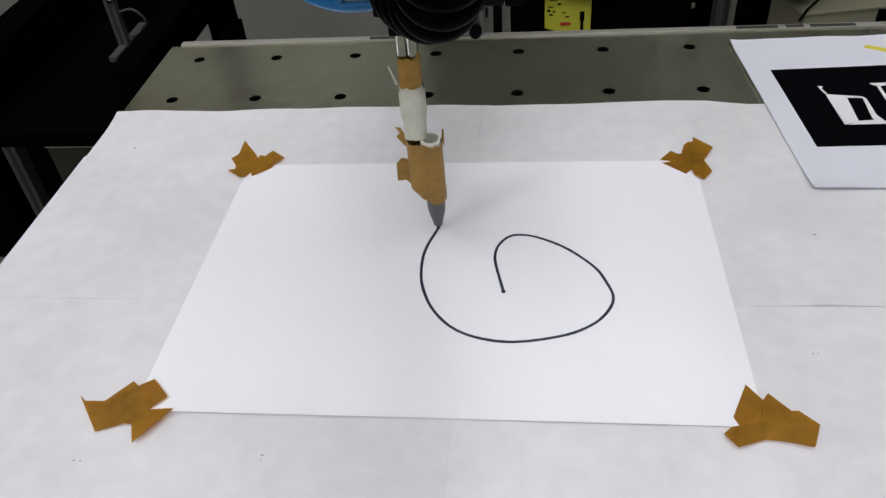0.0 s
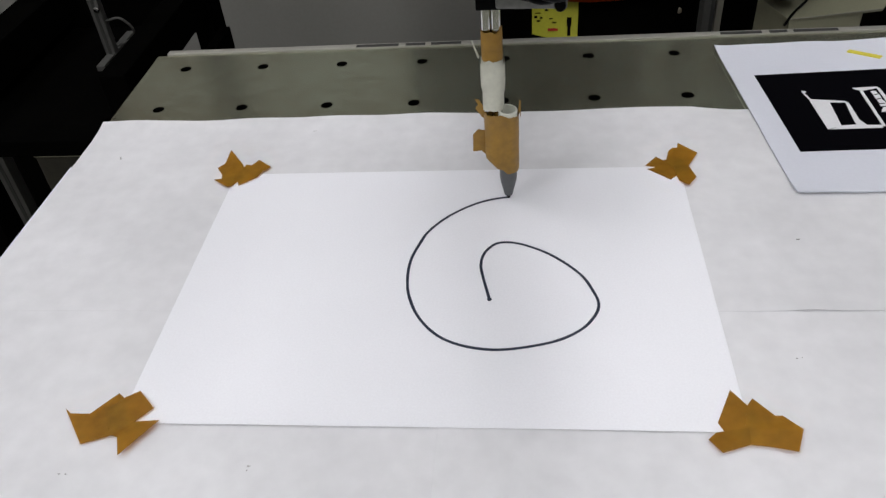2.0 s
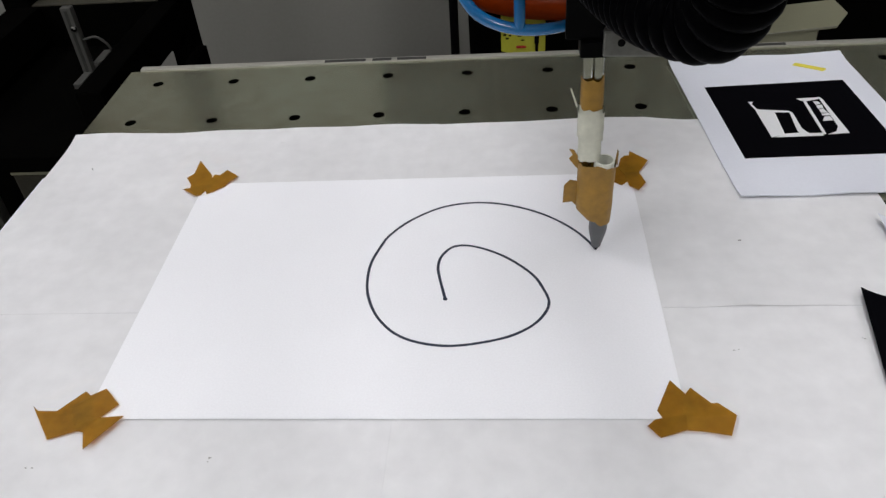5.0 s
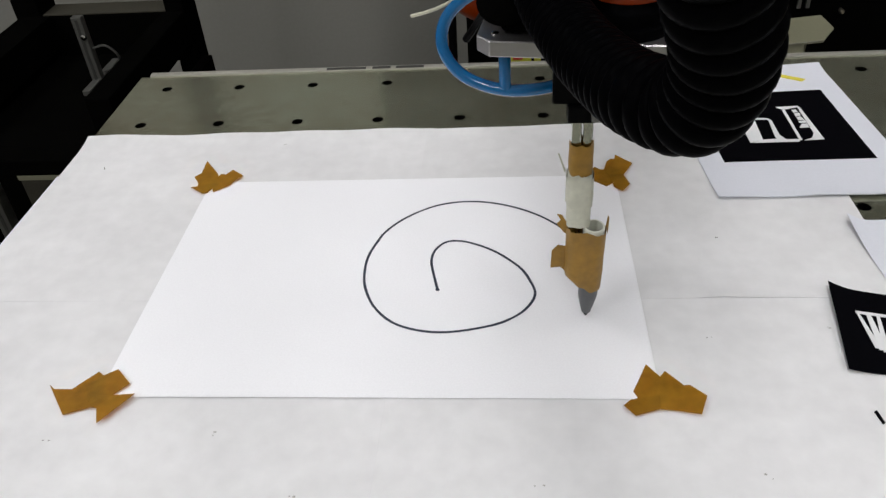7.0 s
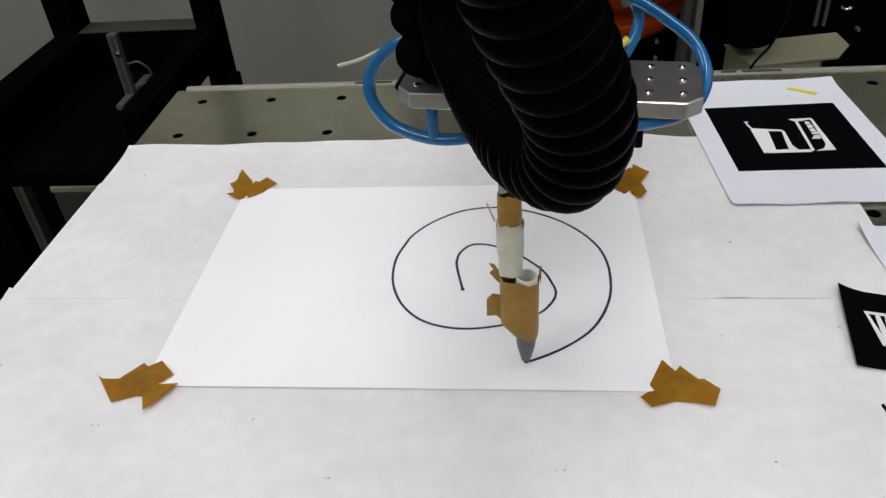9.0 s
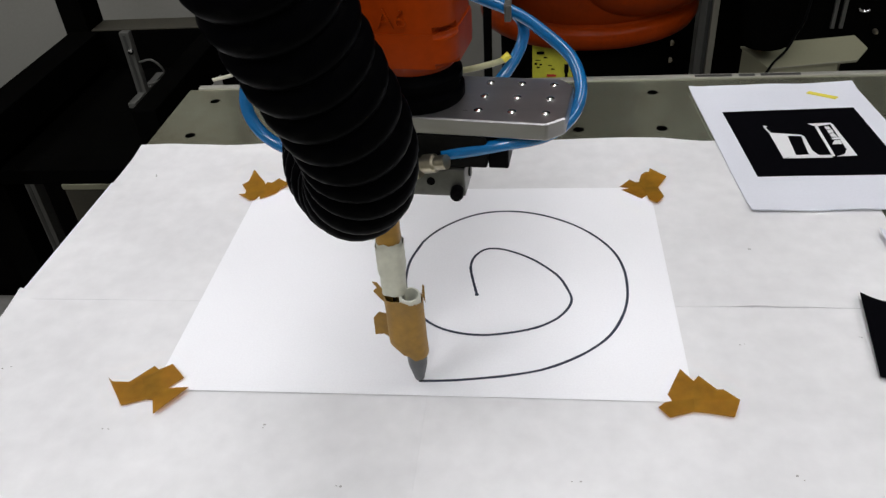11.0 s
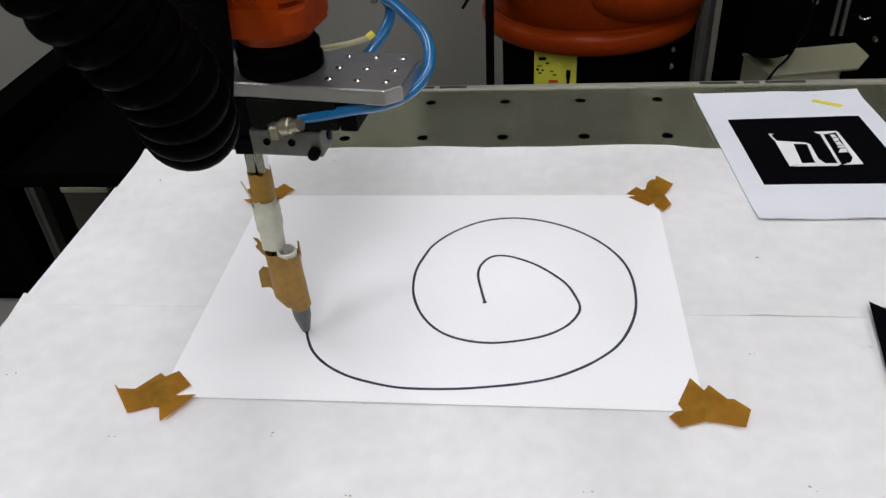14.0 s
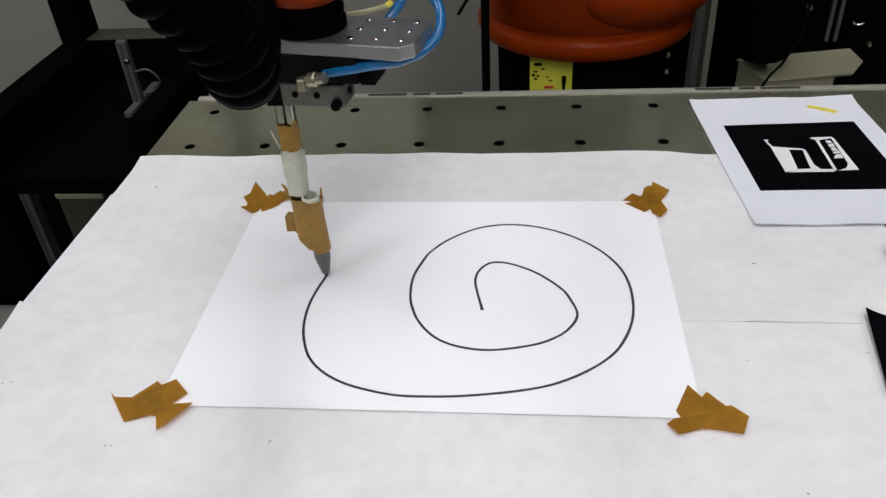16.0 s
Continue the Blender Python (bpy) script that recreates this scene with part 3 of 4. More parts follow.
    sleeve("white_wrapping", 0.0665, 0.097, 0.0061, 0.0056, MASK, "crinkled white masking tape", 0.001, 0.005, 3.0)
    sleeve("white_wrapping", 0.079, 0.095, 0.0069, 0.0061, MASK, "crinkled white masking tape", 0.002, 0.003, 6.0)
    sleeve("tan_wrapping", 0.088, 0.1135, 0.0059, 0.0052, KRAFT, "brown kraft tape band", 0.001, 0.005, 8.0)
    flap = part("tape_flap", prism(mm((-15, 96), (-18.5, 107), (-17.8, 107.2), (-14.2, 97)), -0.0002, 0.0002), MASK, ob, "loose strip of white tape")
    flap.data.transform(Matrix.Rotation(radians(90), 4, "X"))
    return ob


YAW = -8.4
FLANGE = Matrix.Translation((0.0114, 0.0140, 0.0)) @ Matrix.Rotation(radians(YAW), 4, "Z")


def gripper():
    ob = thing("gripper", "air gripper under a bolted aluminium adapter plate", "gripper")
    half = 0.0216
    out = [(-0.0667, -0.0150), (-0.0600, -half), (0.0600, -half), (0.0668, -0.0150), (0.0668, 0.0150), (0.0610, half), (-0.0600, half), (-0.0667, 0.0150)]
    bm = prism(out, 0.1578, 0.1655)
    bmesh.ops.bevel(bm, geom=bm.edges[:], offset=0.0006, segments=1, affect="EDGES")
    bmesh.ops.transform(bm, matrix=FLANGE, verts=bm.verts)
    plate = part("adapter_plate", bm, ALU, ob, "milled aluminium plate with chamfered corners")
    for i in range(3):
        for j in range(3):
            m = FLANGE @ Matrix.Translation((0.0299 + 0.0142 * i, -0.0128 + 0.0136 * j, 0.1654))
            part("bolt", lathe([(0.0019, 0.0), (0.0019, 0.0007), (0.0012, 0.0011), (0.0003, 0.0012)], 12, m=m), CHROME, plate, "steel screw head", True)
    for i, j in ((-0.0583, -0.0128), (-0.0583, 0.0008), (-0.0583, 0.0144)):
        part("bolt", lathe([(0.0019, 0.0), (0.0019, 0.0007), (0.0012, 0.0011), (0.0003, 0.0012)], 12, m=FLANGE @ Matrix.Translation((i, j, 0.1654))), CHROME, plate, "steel screw head", True)
    # cylinder block hanging under the plate, running away from the fingers
    turn = Matrix.Rotation(radians(-5), 4, "Z")
    part("body", box(-0.002, 0.0435, -0.008, 0.018, 0.1425, 0.1577, 0.0012, m=turn), DARK_ALLOY, ob, "dark machined gripper body")
    part("body_cap", box(0.0437, 0.0525, -0.006, 0.014, 0.1415, 0.1535, 0.001, m=turn), BLACK, ob, "black end cap")
    part("valve_block", box(-0.022, -0.0025, -0.004, 0.030, 0.1345, 0.1576, 0.0015, m=turn), BLACK, ob, "black valve block")
    jaw = part("jaw_block", box(-0.0035, 0.0335, -0.0085, 0.011, 0.1278, 0.1415, 0.0012, m=turn), GRIP, ob, "grey jaw block with screw holes")
    for x in (0.0045, 0.0175):
        part("screw_hole", lathe([(0.0019, -0.0003), (0.0019, 0.0004), (0.0012, 0.0004)], 12, m=Matrix.Translation((x, -0.0087 - 0.087 * x, 0.1355)) @ Matrix.Rotation(radians(90), 4, "X")), BLACK, jaw)
    part("screw_hole", lathe([(0.0024, -0.0003), (0.0024, 0.0004), (0.0014, 0.0004)], 12, m=turn @ Matrix.Translation((0.0337, 0.003, 0.1345)) @ Matrix.Rotation(radians(90), 4, "Y")), BLACK, jaw)
    part("knob", lathe([(0.003, 0), (0.003, 0.004), (0.0024, 0.0052), (0.001, 0.0054)], 16, m=Matrix.Translation((0.0290, -0.0112, 0.1312)) @ Matrix.Rotation(radians(90), 4, "X")), BLACK, ob, "black round knob", True)
    part("finger_clamp", box(-0.0148, -0.0002, -0.0055, 0.006, 0.1262, 0.1345, 0.0008), BLACK, ob, "black finger clamp")
    # air fittings
    part("fitting", lathe([(0.003, 0), (0.003, 0.004), (0.0042, 0.004), (0.0042, 0.009), (0.0032, 0.010), (0.0032, 0.015)], 16, m=Matrix.Translation((0.0125, -0.0115, 0.1445)) @ Matrix.Rotation(radians(72), 4, "Y") @ Matrix.Rotation(radians(20), 4, "X")), NICKEL, ob, "nickel-plated push-in air fitting", True)
    part("fitting", lathe([(0.0038, 0), (0.0038, 0.006), (0.0028, 0.007)], 6, m=Matrix.Translation((0.0115, -0.0125, 0.1400))), NICKEL, ob, "hexagonal fitting nut")
    part("fitting", lathe([(0.003, 0), (0.003, 0.021), (0.0022, 0.0265)], 14, m=Matrix.Translation((-0.044, 0.022, 0.1312))), BLUE, ob, "blue elbow fitting", True)
    # bright glint beside the flange, put in as a pale block
    part("highlight_block", box(-0.0268, -0.0214, -0.0045, 0.0045, 0.1656, 0.1735, 0.0008, m=FLANGE), IVORY, ob, "small block coloured pale as a highlight")
    return ob


def wrist():
    ob = thing("robot_wrist", "orange cast robot wrist with a black flange", "robot arm")
    f = FLANGE
    part("flange", lathe([(0.0205, 0.1655), (0.021, 0.1662), (0.021, 0.1705), (0.0202, 0.1712), (0.0192, 0.1714), (0.0192, 0.1742), (0.0204, 0.1746), (0.0204, 0.1775), (0.0192, 0.1785), (0.018, 0.182)], 48, m=f), RUBBER, ob, "black ribbed tool flange", True)
    part("wrist_neck", lathe([(0.0160, 0.1785), (0.0178, 0.1810), (0.0188, 0.1850), (0.0205, 0.1885)], 48, m=f), ORANGE, ob, smooth=True)
    out = []
    for k in range(64):
        a = 2 * math.pi * k / 64
        c, s = math.cos(a), math.sin(a)
        q = 0.0232 / (abs(c) ** 5 + abs(s) ** 5) ** 0.2
        out.append((c * q, s * q * 0.95))
    bm = prism(out, 0.1872, 0.2015)
    bmesh.ops.bevel(bm, geom=[e for e in bm.edges if abs(e.verts[0].co.z - e.verts[1].co.z) < 1e-6], offset=0.0022, segments=3, affect="EDGES")
    bmesh.ops.transform(bm, matrix=f, verts=bm.verts)
    part("wrist_collar", bm, ORANGE, ob, smooth=True)
    bm = prism([(x * 0.97, y * 0.97) for x, y in out], 0.2012, 0.36)
    bmesh.ops.bevel(bm, geom=[e for e in bm.edges if abs(e.verts[0].co.z - e.verts[1].co.z) < 1e-6], offset=0.003, segments=3, affect="EDGES")
    bmesh.ops.transform(bm, matrix=f, verts=bm.verts)
    housing = part("wrist_housing", bm, ORANGE, ob, smooth=True)
    txt = bpy.data.curves.new("axis_mark", "FONT")
    txt.body, txt.size, txt.extrude, txt.align_x = "A6", 0.0108, 0.0007, "CENTER"
    tmp = bpy.data.objects.new("axis_mark", txt)
    me = bpy.data.meshes.new_from_object(tmp)
    bpy.data.objects.remove(tmp)
    me.materials.append(ORANGE)
    mark = new("axis_mark", me)
    mark.parent = ob
    me.transform(f @ Matrix.Translation((-0.0015, -0.0215, 0.2040)) @ Matrix.Rotation(radians(90), 4, "X"))
    bm = box(-0.046, -0.016, 0.004, 0.034, 0.1665, 0.30, 0.006, seg=3)
    for x, y, z, r in ((-0.044, 0.010, 0.1805, 0.0125), (-0.046, 0.013, 0.1965, 0.0115), (-0.047, 0.011, 0.212, 0.0120), (-0.045, 0.012, 0.232, 0.0125)):
        ball = bmesh.new()
        bmesh.ops.create_uvsphere(ball, u_segments=20, v_segments=12, radius=r)
        merge(bm, ball, Matrix.Translation((x, y, z)) @ Matrix.Diagonal((1, 1, 0.85, 1)))
    part("hose_bracket", bm, PAINT_BLACK, ob, "black hose bracket on the wrist", True)
    # forearm up and back to the shoulder
    part("forearm", sweep([(0.0, 0.024, 0.33), (0.0, 0.05, 0.40), (0.02, 0.13, 0.45), (0.05, 0.28, 0.47), (0.08, 0.45, 0.47), (0.10, 0.60, 0.46)], lambda u, L: 0.03 + 0.025 * u, 40, 24), ORANGE, ob, smooth=True)
    return ob


def air_tubes():
    ob = thing("air_tubes", "blue pneumatic tubes looped round the gripper plate", "air tube")
    part("tube", sweep([(0.0235, -0.0085, 0.1480), (0.036, -0.010, 0.1505), (0.052, -0.009, 0.1530), (0.066, -0.005, 0.1538), (0.076, 0.005, 0.1548), (0.082, 0.018, 0.1580), (0.083, 0.030, 0.1630), (0.079, 0.043, 0.169), (0.068, 0.056, 0.175), (0.054, 0.068, 0.181), (0.036, 0.074, 0.187), (0.012, 0.076, 0.197), (-0.01, 0.075, 0.215)], 0.0029, 110, 12), BLUE, ob, smooth=True)
    part("tube", sweep([(0.040, 0.046, 0.150), (0.050, 0.054, 0.159), (0.0565, 0.065, 0.168), (0.056, 0.072, 0.176), (0.046, 0.073, 0.184), (0.026, 0.074, 0.193), (0.0, 0.07, 0.21)], 0.0029, 60, 12), BLUE, ob, smooth=True)
    part("clip", box(0.048, 0.0515, 0.064, 0.076, 0.178, 0.1865, 0.001), DULL, ob, "grey cable clip")
    part("tube", sweep([(0.0, 0.03, 0.136), (-0.022, 0.024, 0.1310), (-0.044, 0.022, 0.1310), (-0.064, 0.025, 0.1375), (-0.0740, 0.029, 0.150), (-0.0725, 0.031, 0.164), (-0.062, 0.031, 0.175), (-0.048, 0.028, 0.181), (-0.040, 0.022, 0.184)], 0.0031, 90, 12), BLUE, ob, smooth=True)
    part("cream_tube", sweep([(0.018, 0.048, 0.160), (0.034, 0.050, 0.1615), (0.047, 0.051, 0.1645), (0.0505, 0.0525, 0.1668)], 0.0015, 30, 10), OLIVE, ob, "thin cream tube", True)
    part("sleeve", sweep([(0.0475, 0.0510, 0.1647), (0.0505, 0.0525, 0.1668)], 0.0018, 6, 12), YELLOW, ob, "yellow marking sleeve", True)
    part("tube", sweep([(-0.0135, -0.0105, 0.160), (-0.0150, -0.0110, 0.172), (-0.0130, -0.0085, 0.184), (-0.0120, 0.004, 0.197)], 0.0017, 20, 8), BLUE, ob, "thin blue tube", True)
    part("fitting", lathe([(0.0024, 0), (0.0024, 0.005), (0.0017, 0.006), (0.0017, 0.009)], 12, m=Matrix.Translation((-0.0115, 0.012, 0.176))), BLUE, ob, "small blue fitting", True)
    part("cable_tie", sweep([(-0.045, 0.032, 0.1800), (-0.065, 0.032, 0.1745), (-0.078, 0.032, 0.1692), (-0.089, 0.032, 0.1665)], 0.0009, 20, 8, flat=0.5), CREAM, ob, "pale cable tie end", True)
    part("tube", sweep([(-0.064, 0.050, 0.146), (-0.057, 0.044, 0.158), (-0.048, 0.026, 0.179)], 0.002, 20, 8), BLACK, ob, "thin black tube", True)
    return ob


HOSE = [(-0.028, 0.050, 0.305), (-0.030, 0.030, 0.262), (-0.0305, 0.012, 0.222), (-0.028, -0.006, 0.199), (-0.018, -0.036, 0.189), (-0.007, -0.070, 0.188), (0.002, -0.098, 0.1925), (0.013, -0.118, 0.199), (0.016, -0.132, 0.222), (0.007, -0.148, 0.255), (-0.004, -0.166, 0.300), (-0.014, -0.178, 0.36), (-0.04, -0.15, 0.44), (-0.04, -0.06, 0.52), (-0.02, 0.02, 0.56)]
SWAY = [(0.0, 0.0, 0.012, 0.0, -0.006), (4.0, 0.0, 0.006, 0.0, -0.005), (6.4, -1.8, 0.004, 0.0, -0.0075), (7.0, -2.0, 0.001, 0.0, -0.006), (7.5, -2.2, 0.0, 0.0, -0.005), (9.0, -3.0, 0.0, 0.0, -0.001), (11.5, 8.0, 0.001, -0.003, 0.0035), (12.5, 3.5, 0.0080, -0.009, 0.0075), (14.0, -1.0, 0.0180, -0.014, 0.010), (15.0, -6.5, 0.0205, -0.014, 0.008), (16.0, -9.5, 0.0205, -0.015, 0.0045)]


def hose():
    ob = thing("corrugated_hose", "thick black corrugated cable hose hanging in a loop", "hose")

    def ribs(u, length):
        # squeezed close together on the leg by the wrist, stretched on the outer leg
        d, bend, tight, wide = u * length, 0.200, 0.0046, 0.0092
        ease = 0.03 * math.log1p(math.exp((d - bend) / 0.03))
        k = (d / tight + (1 / wide - 1 / tight) * ease) % 1.0
        loose = 1 / (1 + math.exp(-(d - bend) / 0.03))
        return 0.0124 + 0.0008 * loose + (0.0013 + 0.0010 * loose) * abs(math.sin(math.pi * k)) ** 0.7
    part("hose", sweep(HOSE, ribs, 2200, 28), RUBBER, ob, smooth=True)
    part("hose_clamp", sweep([HOSE[0], (-0.0292, 0.040, 0.283)], 0.0185, 8, 24), BLACK, ob, "black hose clamp", True)
    return ob


MOVERS = [pen(), gripper(), wrist(), air_tubes()]
HOSE_LOOP = hose()
TWIST = [(0, 0.0), (12.5, 0.0), (14.0, -1.0), (15.0, -2.2), (16.0, -3.5)]   # turn of the tool about the nib, degrees
PIVOT = Vector((0.010, -0.115, 0.200))


# ---- behind the table ----
def robot_base():
    ob = thing("robot_pedestal", "orange robot turntable on a black round column", "robot", at=(0.140, 0.765, 0))
    part("column", lathe([(0.16, 0.0), (0.16, 0.02), (0.128, 0.03), (0.128, 0.70)], 64), PAINT_BLACK, ob, "black cylindrical column", True)
    part("turntable", lathe([(0.120, 0.690), (0.142, 0.691), (0.152, 0.696), (0.157, 0.706), (0.157, 0.716), (0.154, 0.721), (0.147, 0.724), (0.146, 0.728), (0.150, 0.733), (0.154, 0.755), (0.157, 0.80), (0.156, 0.83), (0.12, 0.84)], 72), ORANGE, ob, smooth=True)
    bm = bmesh.new()
    bmesh.ops.create_uvsphere(bm, u_segments=40, v_segments=20, radius=1.0)
    bmesh.ops.transform(bm, matrix=Matrix.Translation((0.072, -0.098, 0.775)) @ Matrix.Rotation(radians(26), 4, "Z") @ Matrix.Diagonal((0.102, 0.060, 0.050, 1)), verts=bm.verts)
    part("arm_casting", bm, ORANGE, ob, smooth=True)
    part("shoulder", box(-0.10, 0.08, -0.08, 0.10, 0.835, 1.33, 0.03, seg=4), BLACK, ob, smooth=True)
    # unseen black arm block, placed so its reflection darkens a band of the tabletop
    part("unseen_link_arm", box(-0.212, -0.100, -0.34, -0.02, 0.860, 1.30, 0.02, seg=4), BLACK, ob, smooth=True)
    for z in (0.668, 0.642):
        part("screw", lathe([(0.004, 0), (0.004, 0.003), (0.002, 0.004)], 12, m=Matrix.Translation((0.118, -0.0495, z - 0.006)) @ Matrix.Rotation(radians(90), 4, "X")), NICKEL, ob, "small bright screw head", True)
    lab = leaf([(-0.080, 0.0), (-0.022, 0.0), (-0.022, -0.052), (-0.080, -0.052)], lambda u, v, x, y: -math.sqrt(0.1286 ** 2 - x * x), 12, 2, 0.0004)
    bmesh.ops.transform(lab, matrix=Matrix(((1, 0, 0, 0), (0, 0, 1, 0), (0, 1, 0, 0.685), (0, 0, 0, 1))), verts=lab.verts)
    tag = part("warning_label", lab, LABEL, ob, "yellow warning label with black marks")
    for x0, x1, z0, z1 in ((-0.074, -0.056, 0.682, 0.686), (-0.064, -0.058, 0.677, 0.679), (-0.077, -0.072, 0.664, 0.667), (-0.070, -0.066, 0.665, 0.667), (-0.076, -0.064, 0.6715, 0.6725), (-0.054, -0.048, 0.662, 0.6635), (-0.058, -0.052, 0.667, 0.668), (-0.074, -0.068, 0.66, 0.662), (-0.036, -0.030, 0.660, 0.672), (-0.035, -0.031, 0.647, 0.660)):
        xm = (x0 + x1) / 2
        y = -math.sqrt(0.1290 ** 2 - xm * xm)
        part("mark", box(x0, x1, y - 0.0004, y + 0.0006, z0 - 0.007, z1 - 0.007), BLACK, tag)
    part("mark", box(-0.060, -0.046, -0.1198, -0.118, 0.645, 0.648, m=None), mat("red_mark", (0.5, 0.03, 0.02), 0.5), tag, "red mark")


robot_base()


def frame_and_cabinets():
    ob = thing("machine_frame", "black steel machine frame beside the table", "frame")
    for x0, x1 in ((-0.462, -0.432), (-0.709, -0.668)):
        part("post", box(x0, x1, 0.80, 0.855, 0, 1.7, 0.002), PAINT_BLACK, ob)
    part("beam", box(-0.667, -0.463, 0.803, 0.852, 0.590, 0.672, 0.002), PAINT_BLACK, ob)
    part("beam", box(-0.700, -0.650, -0.6, 0.798, 0.622, 0.675, 0.002), PAINT_BLACK, ob)
    part("beam", box(-0.466, -0.432, 0.502, 0.798, 0.622, 0.675, 0.002), PAINT_BLACK, ob)
    part("beam", box(-0.86, -0.415, 0.46, 0.50, 0.588, 0.611, 0.002), PAINT_BLACK, ob)
    # thin brown plate added for the light on the beam's top face
    part("ledge", box(-0.666, -0.464, 0.8035, 0.8505, 0.6725, 0.6745, 0.0005), BROWN_SHADING, ob, "brown ledge, coloured as if lit")
    part("shelf", box(-0.702, -0.463, 0.502, 0.798, 0.596, 0.608, 0.001), PAINT_BLACK, ob, "black metal shelf")
    part("side_panel", box(-0.42, -0.405, 0.36, 0.80, 0.0, 0.60), PAINT_BLACK, ob)
    part("leg", box(-0.70, -0.66, 0.46, 0.50, 0.0, 0.587, 0.002), PAINT_BLACK, ob)
    prof = thing("aluminium_bracket", "short aluminium profile standing on the black shelf", "bracket", at=(-0.545, 0.69, 0.609))
    part("upright", box(-0.0075, 0.0075, -0.006, 0.006, 0, 0.104, 0.0015), DULL, prof)
    # dark strip on the face, the groove's shade put into colour
    part("groove", box(-0.002, 0.002, -0.0068, -0.006, 0, 0.10), SLOT_SHADE, prof)
    part("foot", box(-0.006, 0.006, -0.045, 0.07, 0, 0.008, 0.001), DULL, prof)
    part("bolt", lathe([(0.004, 0), (0.004, 0.003), (0.002, 0.004)], 12, m=Matrix.Translation((0.004, -0.0065, 0.075)) @ Matrix.Rotation(radians(90), 4, "X")), CHROME, prof, "bright bolt head", True)
    part("cable", sweep([(0.008, 0.0, 0.055), (0.028, 0.0, 0.058), (0.040, 0.005, 0.04), (0.03, 0.012, 0.022), (0.008, 0.008, 0.014)], 0.0018, 30, 8), DULL, prof, "pale looped cable", True)
    low = thing("aluminium_post", "aluminium profile post under the black frame", "post", at=(-0.775, 0.66, 0))
    part("profile", box(-0.011, 0.011, -0.011, 0.011, 0, 0.554, 0.001), DULL, low)
    # groove shown by a dark strip, shade as colour
    part("groove", box(-0.003, 0.003, -0.0118, -0.0111, 0, 0.55), SLOT_SHADE, low)
    crate = thing("storage_box", "box on the floor, its top coloured lit and its sides shaded", "box")
    # lit top and shaded side of one box, told apart by colour
    part("body", box(-0.828, -0.737, 0.802, 0.828, 0.0, 0.366, 0.003), BROWN_SHADING, crate, "box side in painted shade")
    part("lid", box(-0.83, -0.735, 0.80, 0.83, 0.3665, 0.378, 0.002), BEIGE, crate, "sheet-metal box top, coloured as if lit")
    # made-up black block that keeps the background below the frame dark
    cab = thing("dark_filler", "low black filler block added behind the frame", "cabinet")
    part("body", box(-1.7, -0.80, 0.92, 1.02, 0, 0.44, 0.004), PAINT_BLACK, cab)
    part("filler_panel", box(-1.24, -0.81, 0.905, 0.919, 0.03, 0.43, 0.002), PAINT_BLACK, cab)
    part("filler_panel", box(-1.69, -1.26, 0.905, 0.919, 0.03, 0.43, 0.002), PAINT_BLACK, cab)
    hub = part("wall_connector", lathe([(0.006, 0), (0.006, 0.006), (0.004, 0.012)], 12, m=Matrix.Translation((-0.700, 0.499, 0.611))), CHROME)
    tagged(hub, "small bright connector on the black beam", "connector")

    post = thing("aluminium_post", "tall aluminium profile post behind the table", "post", at=(0.324, 0.815, 0))
    part("profile", box(-0.0142, -0.0030, -0.014, 0.014, 0, 1.8, 0.001), DULL, post)
    part("profile", box(0.0045, 0.0142, -0.014, 0.014, 0, 1.8, 0.001), RIDGE, post)
    # groove floor darkened by colour for the shade between the ridges
    part("groove", box(-0.0029, 0.0044, -0.006, 0.012, 0, 1.8), SLOT_SHADE, post)
    cab = thing("control_cabinet", "tall black control cabinet with bright fittings", "cabinet")
    part("body", box(0.375, 1.5, 0.95, 1.40, 0, 1.9, 0.004), PAINT_BLACK, cab)
    for x, w in ((0.559, 0.003), (0.573, 0.003), (0.4305, 0.002)):
        part("trim", box(x - w, x + w, 0.944, 0.949, 0.585 if x > 0.5 else 0.61, 1.8), DULL, cab, "dull metal strip")
    ring = [(0.6055 + 0.011 * math.cos(a), 0.946, 0.6230 + 0.011 * math.sin(a)) for a in (3.5, 3.9, 4.3, 4.7, 5.1, 5.5)]
    part("handle", sweep(ring, 0.0022, 24, 8), CHROME, cab, "bright curved handle", True)
    for x, z, r in ((0.6300, 0.5775, 0.0042), (0.5206, 0.6445, 0.005)):
        part("fitting", lathe([(r, 0), (r, 0.006), (0.6 * r, 0.010)], 14, m=Matrix.Translation((x, 0.949, z)) @ Matrix.Rotation(radians(90), 4, "X")), NICKEL, cab, "bright round fitting", True)
    can = thing("black_motor", "black rounded motor housing over the beige box", "motor", at=(0.364, 0.637, 0))
    part("housing", lathe([(0.004, 0.689), (0.028, 0.690), (0.034, 0.694), (0.036, 0.702), (0.036, 0.95), (0.03, 0.96)], 36), PAINT_BLACK, can, smooth=True)
    part("bracket", box(-0.02, 0.02, 0.030, 0.312, 0.80, 0.83), PAINT_BLACK, can)
    tray = thing("beige_box", "beige sheet-metal box with a cut corner", "box", at=(-0.009, 0, 0))
    part("top", prism([(0.375, 0.600), (0.489, 0.620), (0.515, 0.660), (0.512, 0.705), (0.427, 0.690), (0.354, 0.676)], 0.667, 0.6695), BEIGE, tray)
    part("body", prism([(0.3770, 0.602), (0.466, 0.619), (0.476, 0.640), (0.500, 0.70), (0.427, 0.688), (0.357, 0.675)], 0.60, 0.6665), BEIGE, tray)
    part("seam", sweep([(0.3755, 0.5995, 0.6697), (0.432, 0.6095, 0.6697), (0.488, 0.6195, 0.6697)], 0.0007, 12, 6), RIDGE, tray, "bright folded edge")
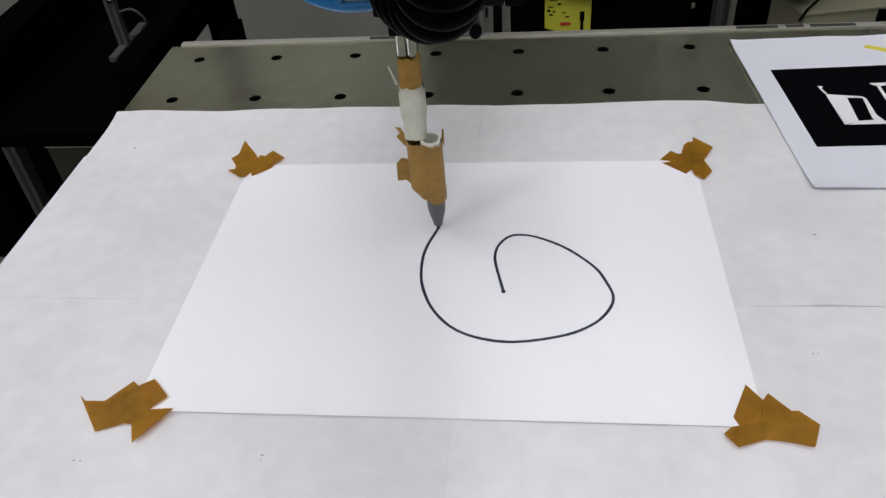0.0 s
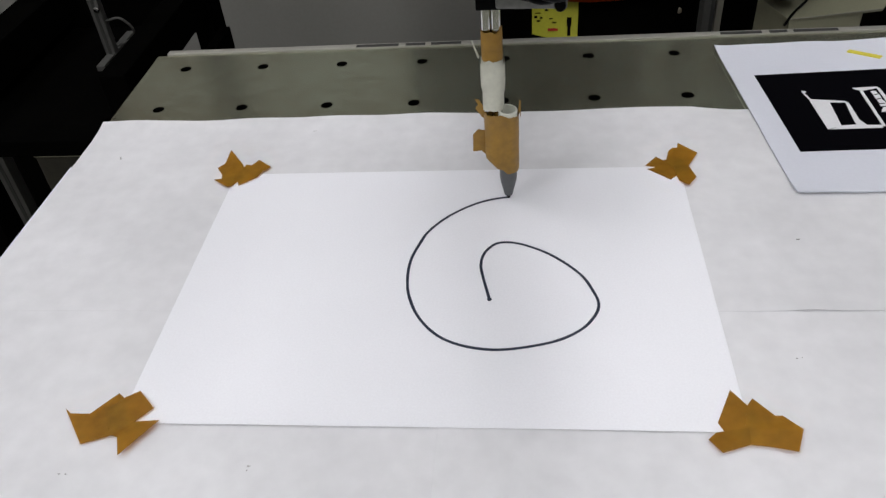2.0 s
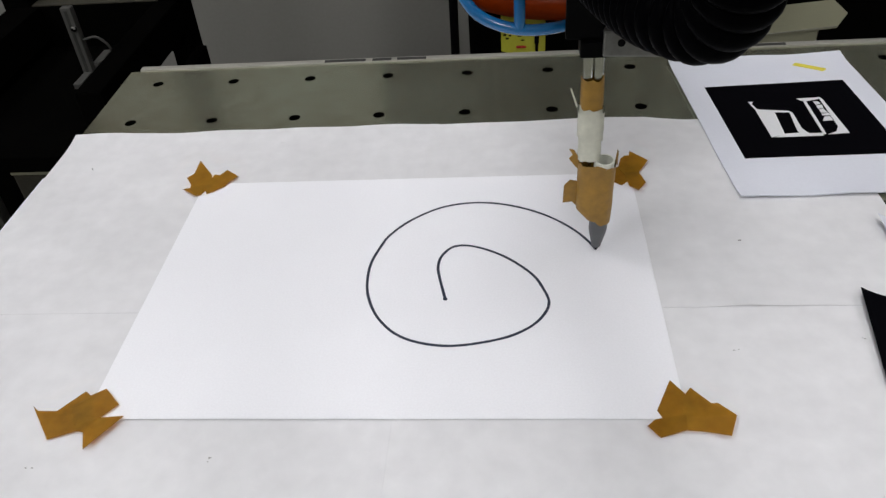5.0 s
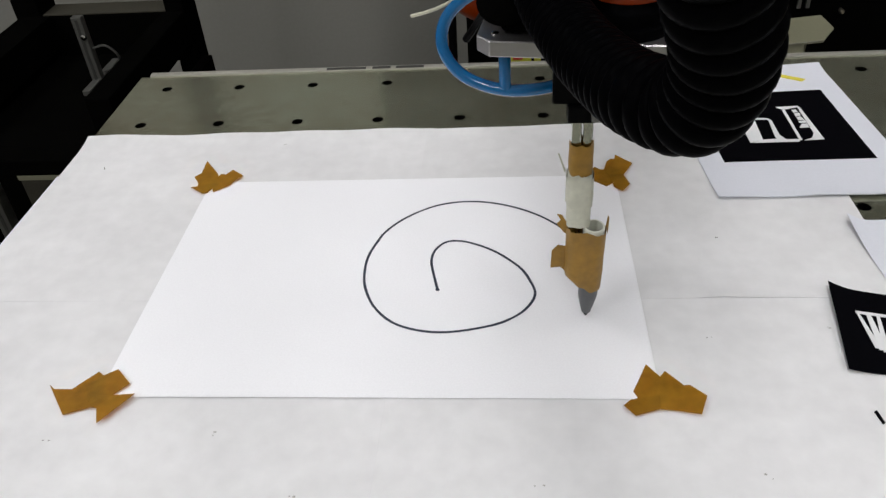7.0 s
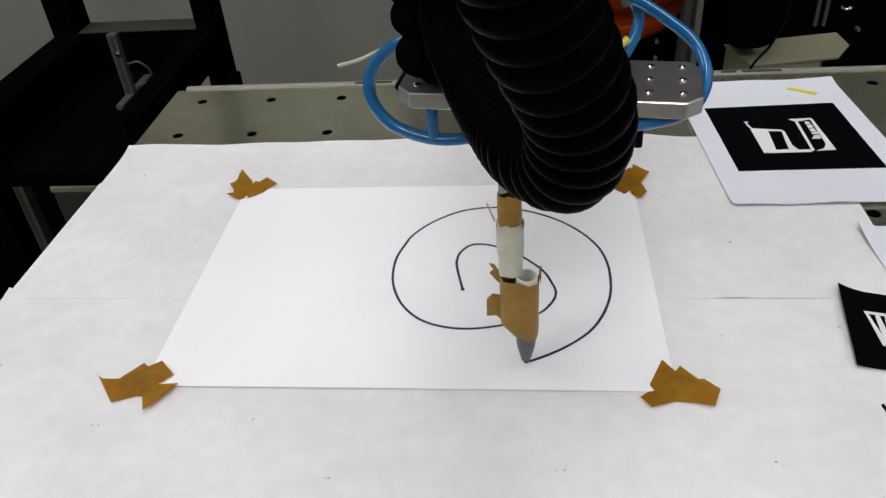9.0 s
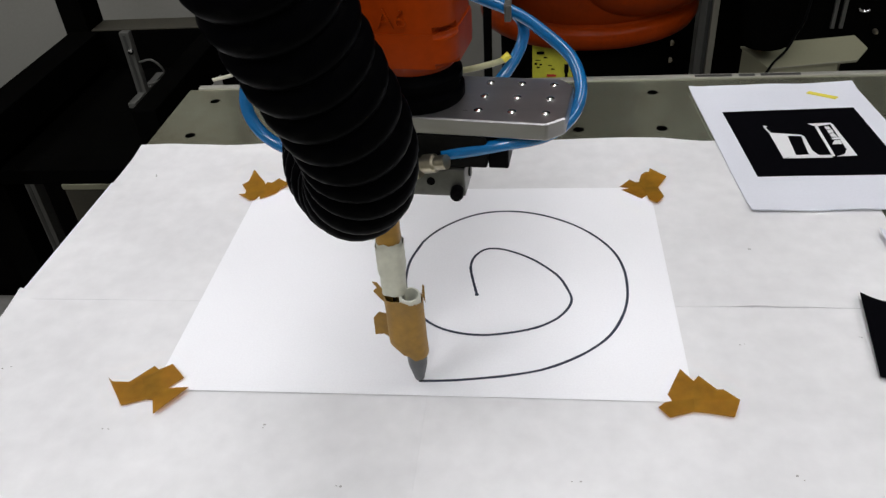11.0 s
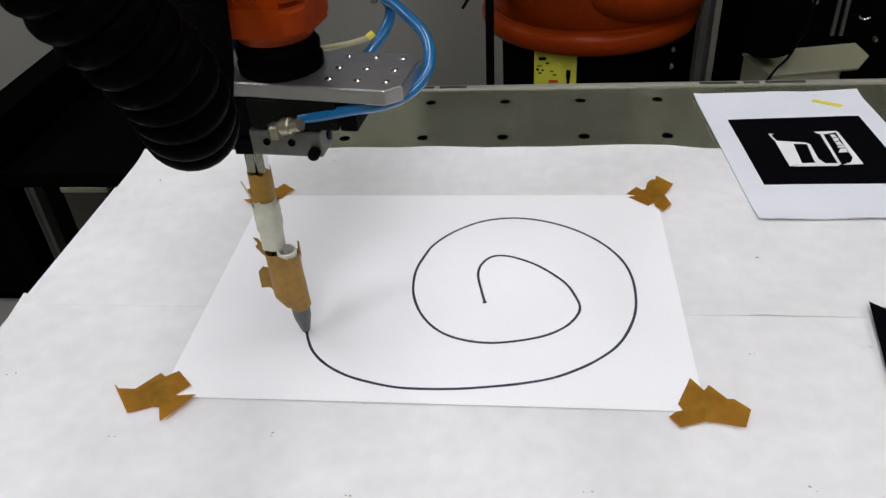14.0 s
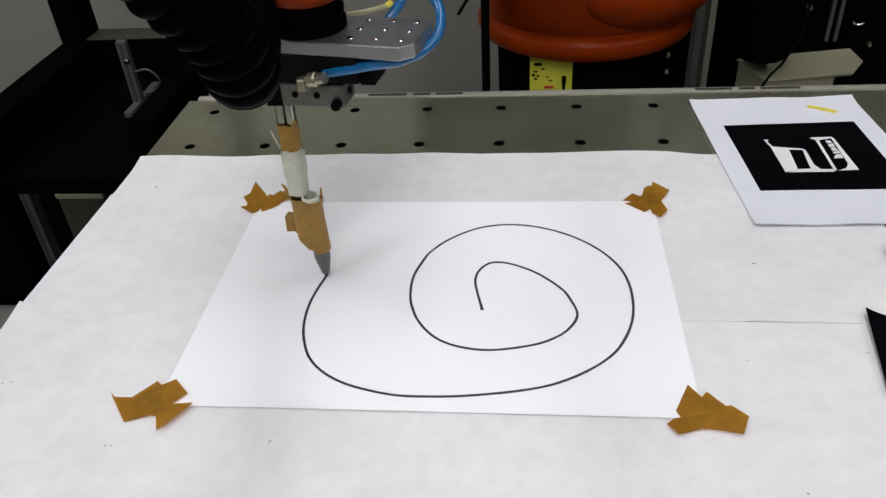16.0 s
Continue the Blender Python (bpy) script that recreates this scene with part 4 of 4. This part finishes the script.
    stand = part("box_stand", box(0.36, 0.48, 0.625, 0.685, 0, 0.60, 0.003), PAINT_BLACK)
    tagged(stand, "black stand under the beige box", "stand")
    part("wire", sweep([(0.371, 0.600, 0.662), (0.379, 0.600, 0.678), (0.3915, 0.600, 0.6944), (0.4008, 0.600, 0.7183), (0.407, 0.600, 0.735), (0.415, 0.61, 0.78)], 0.0017, 24, 8), BLACK, tray, "black wire", True)
    cable = part("hanging_cable", sweep([(0.0, 0.60, 0.0), (-0.002, 0.612, 0.4), (0.0, 0.62, 0.66), (0.006, 0.63, 0.9), (0.03, 0.66, 1.15), (0.09, 0.75, 1.30)], 0.0058, 60, 12), BLACK, smooth=True)
    tagged(cable, "thick black cable hanging beside the robot column", "cable")
    twig = part("thin_cable", sweep([(-0.0347, 0.63, 0.7592), (-0.0179, 0.63, 0.7842), (0.0, 0.63, 0.80), (0.012, 0.638, 0.90), (0.011, 0.637, 0.95)], 0.0022, 40, 8), BLACK, smooth=True)
    tagged(twig, "thin black cable end hanging off the thick cable", "cable")


frame_and_cabinets()


def specks():
    bm = bmesh.new()
    rng = random.Random(5)
    spots = [(-0.078, -0.128), (-0.247, -0.09), (-0.20, 0.165), (-0.105, 0.16), (0.085, -0.158), (-0.03, -0.165), (0.19, -0.15), (-0.24, 0.13), (-0.165, -0.135), (0.205, 0.03), (0.245, -0.052), (0.18, -0.06)]
    for x, y in spots:
        for k in range(2):
            px, py = x + rng.uniform(-0.0025, 0.0025), y + rng.uniform(-0.0015, 0.0015)
            r = rng.uniform(0.0003, 0.0009)
            o = [(px + r * rng.uniform(0.5, 1.3) * math.cos(a), py + r * 0.7 * rng.uniform(0.5, 1.3) * math.sin(a)) for a in (0.3, 1.4, 2.6, 3.7, 4.9, 5.7)]
            prism(o, METAL + 0.0004, METAL + (0.00115 if y > -0.027 else 0.0007), bm)
    ob = part("dirt_specks", bm, mat("grey_dirt", (0.40, 0.40, 0.38), 0.9, var=0.2))
    tagged(ob, "small grey dirt specks on the cover sheets", "dirt", kind="stuff")


specks()


# ---- what moves ----
def motions():
    rows = []
    for t, p in zip(TIMES, TRACK):
        twist = float(np.interp(t, [r[0] for r in TWIST], [r[1] for r in TWIST]))
        rows.append((t, pose(p.x, p.y, TOP, rz=twist)))
    for ob in MOVERS:
        walk(ob, rows)
    swing = []
    for t, m in rows:
        a, dx, dy, dz = [float(np.interp(t, [r[0] for r in SWAY], [r[n] for r in SWAY])) for n in (1, 2, 3, 4)]
        swing.append((t, m @ Matrix.Translation(PIVOT + Vector((dx, dy, dz))) @ Matrix.Rotation(radians(a), 4, "Y") @ Matrix.Translation(-PIVOT)))
    walk(HOSE_LOOP, swing)
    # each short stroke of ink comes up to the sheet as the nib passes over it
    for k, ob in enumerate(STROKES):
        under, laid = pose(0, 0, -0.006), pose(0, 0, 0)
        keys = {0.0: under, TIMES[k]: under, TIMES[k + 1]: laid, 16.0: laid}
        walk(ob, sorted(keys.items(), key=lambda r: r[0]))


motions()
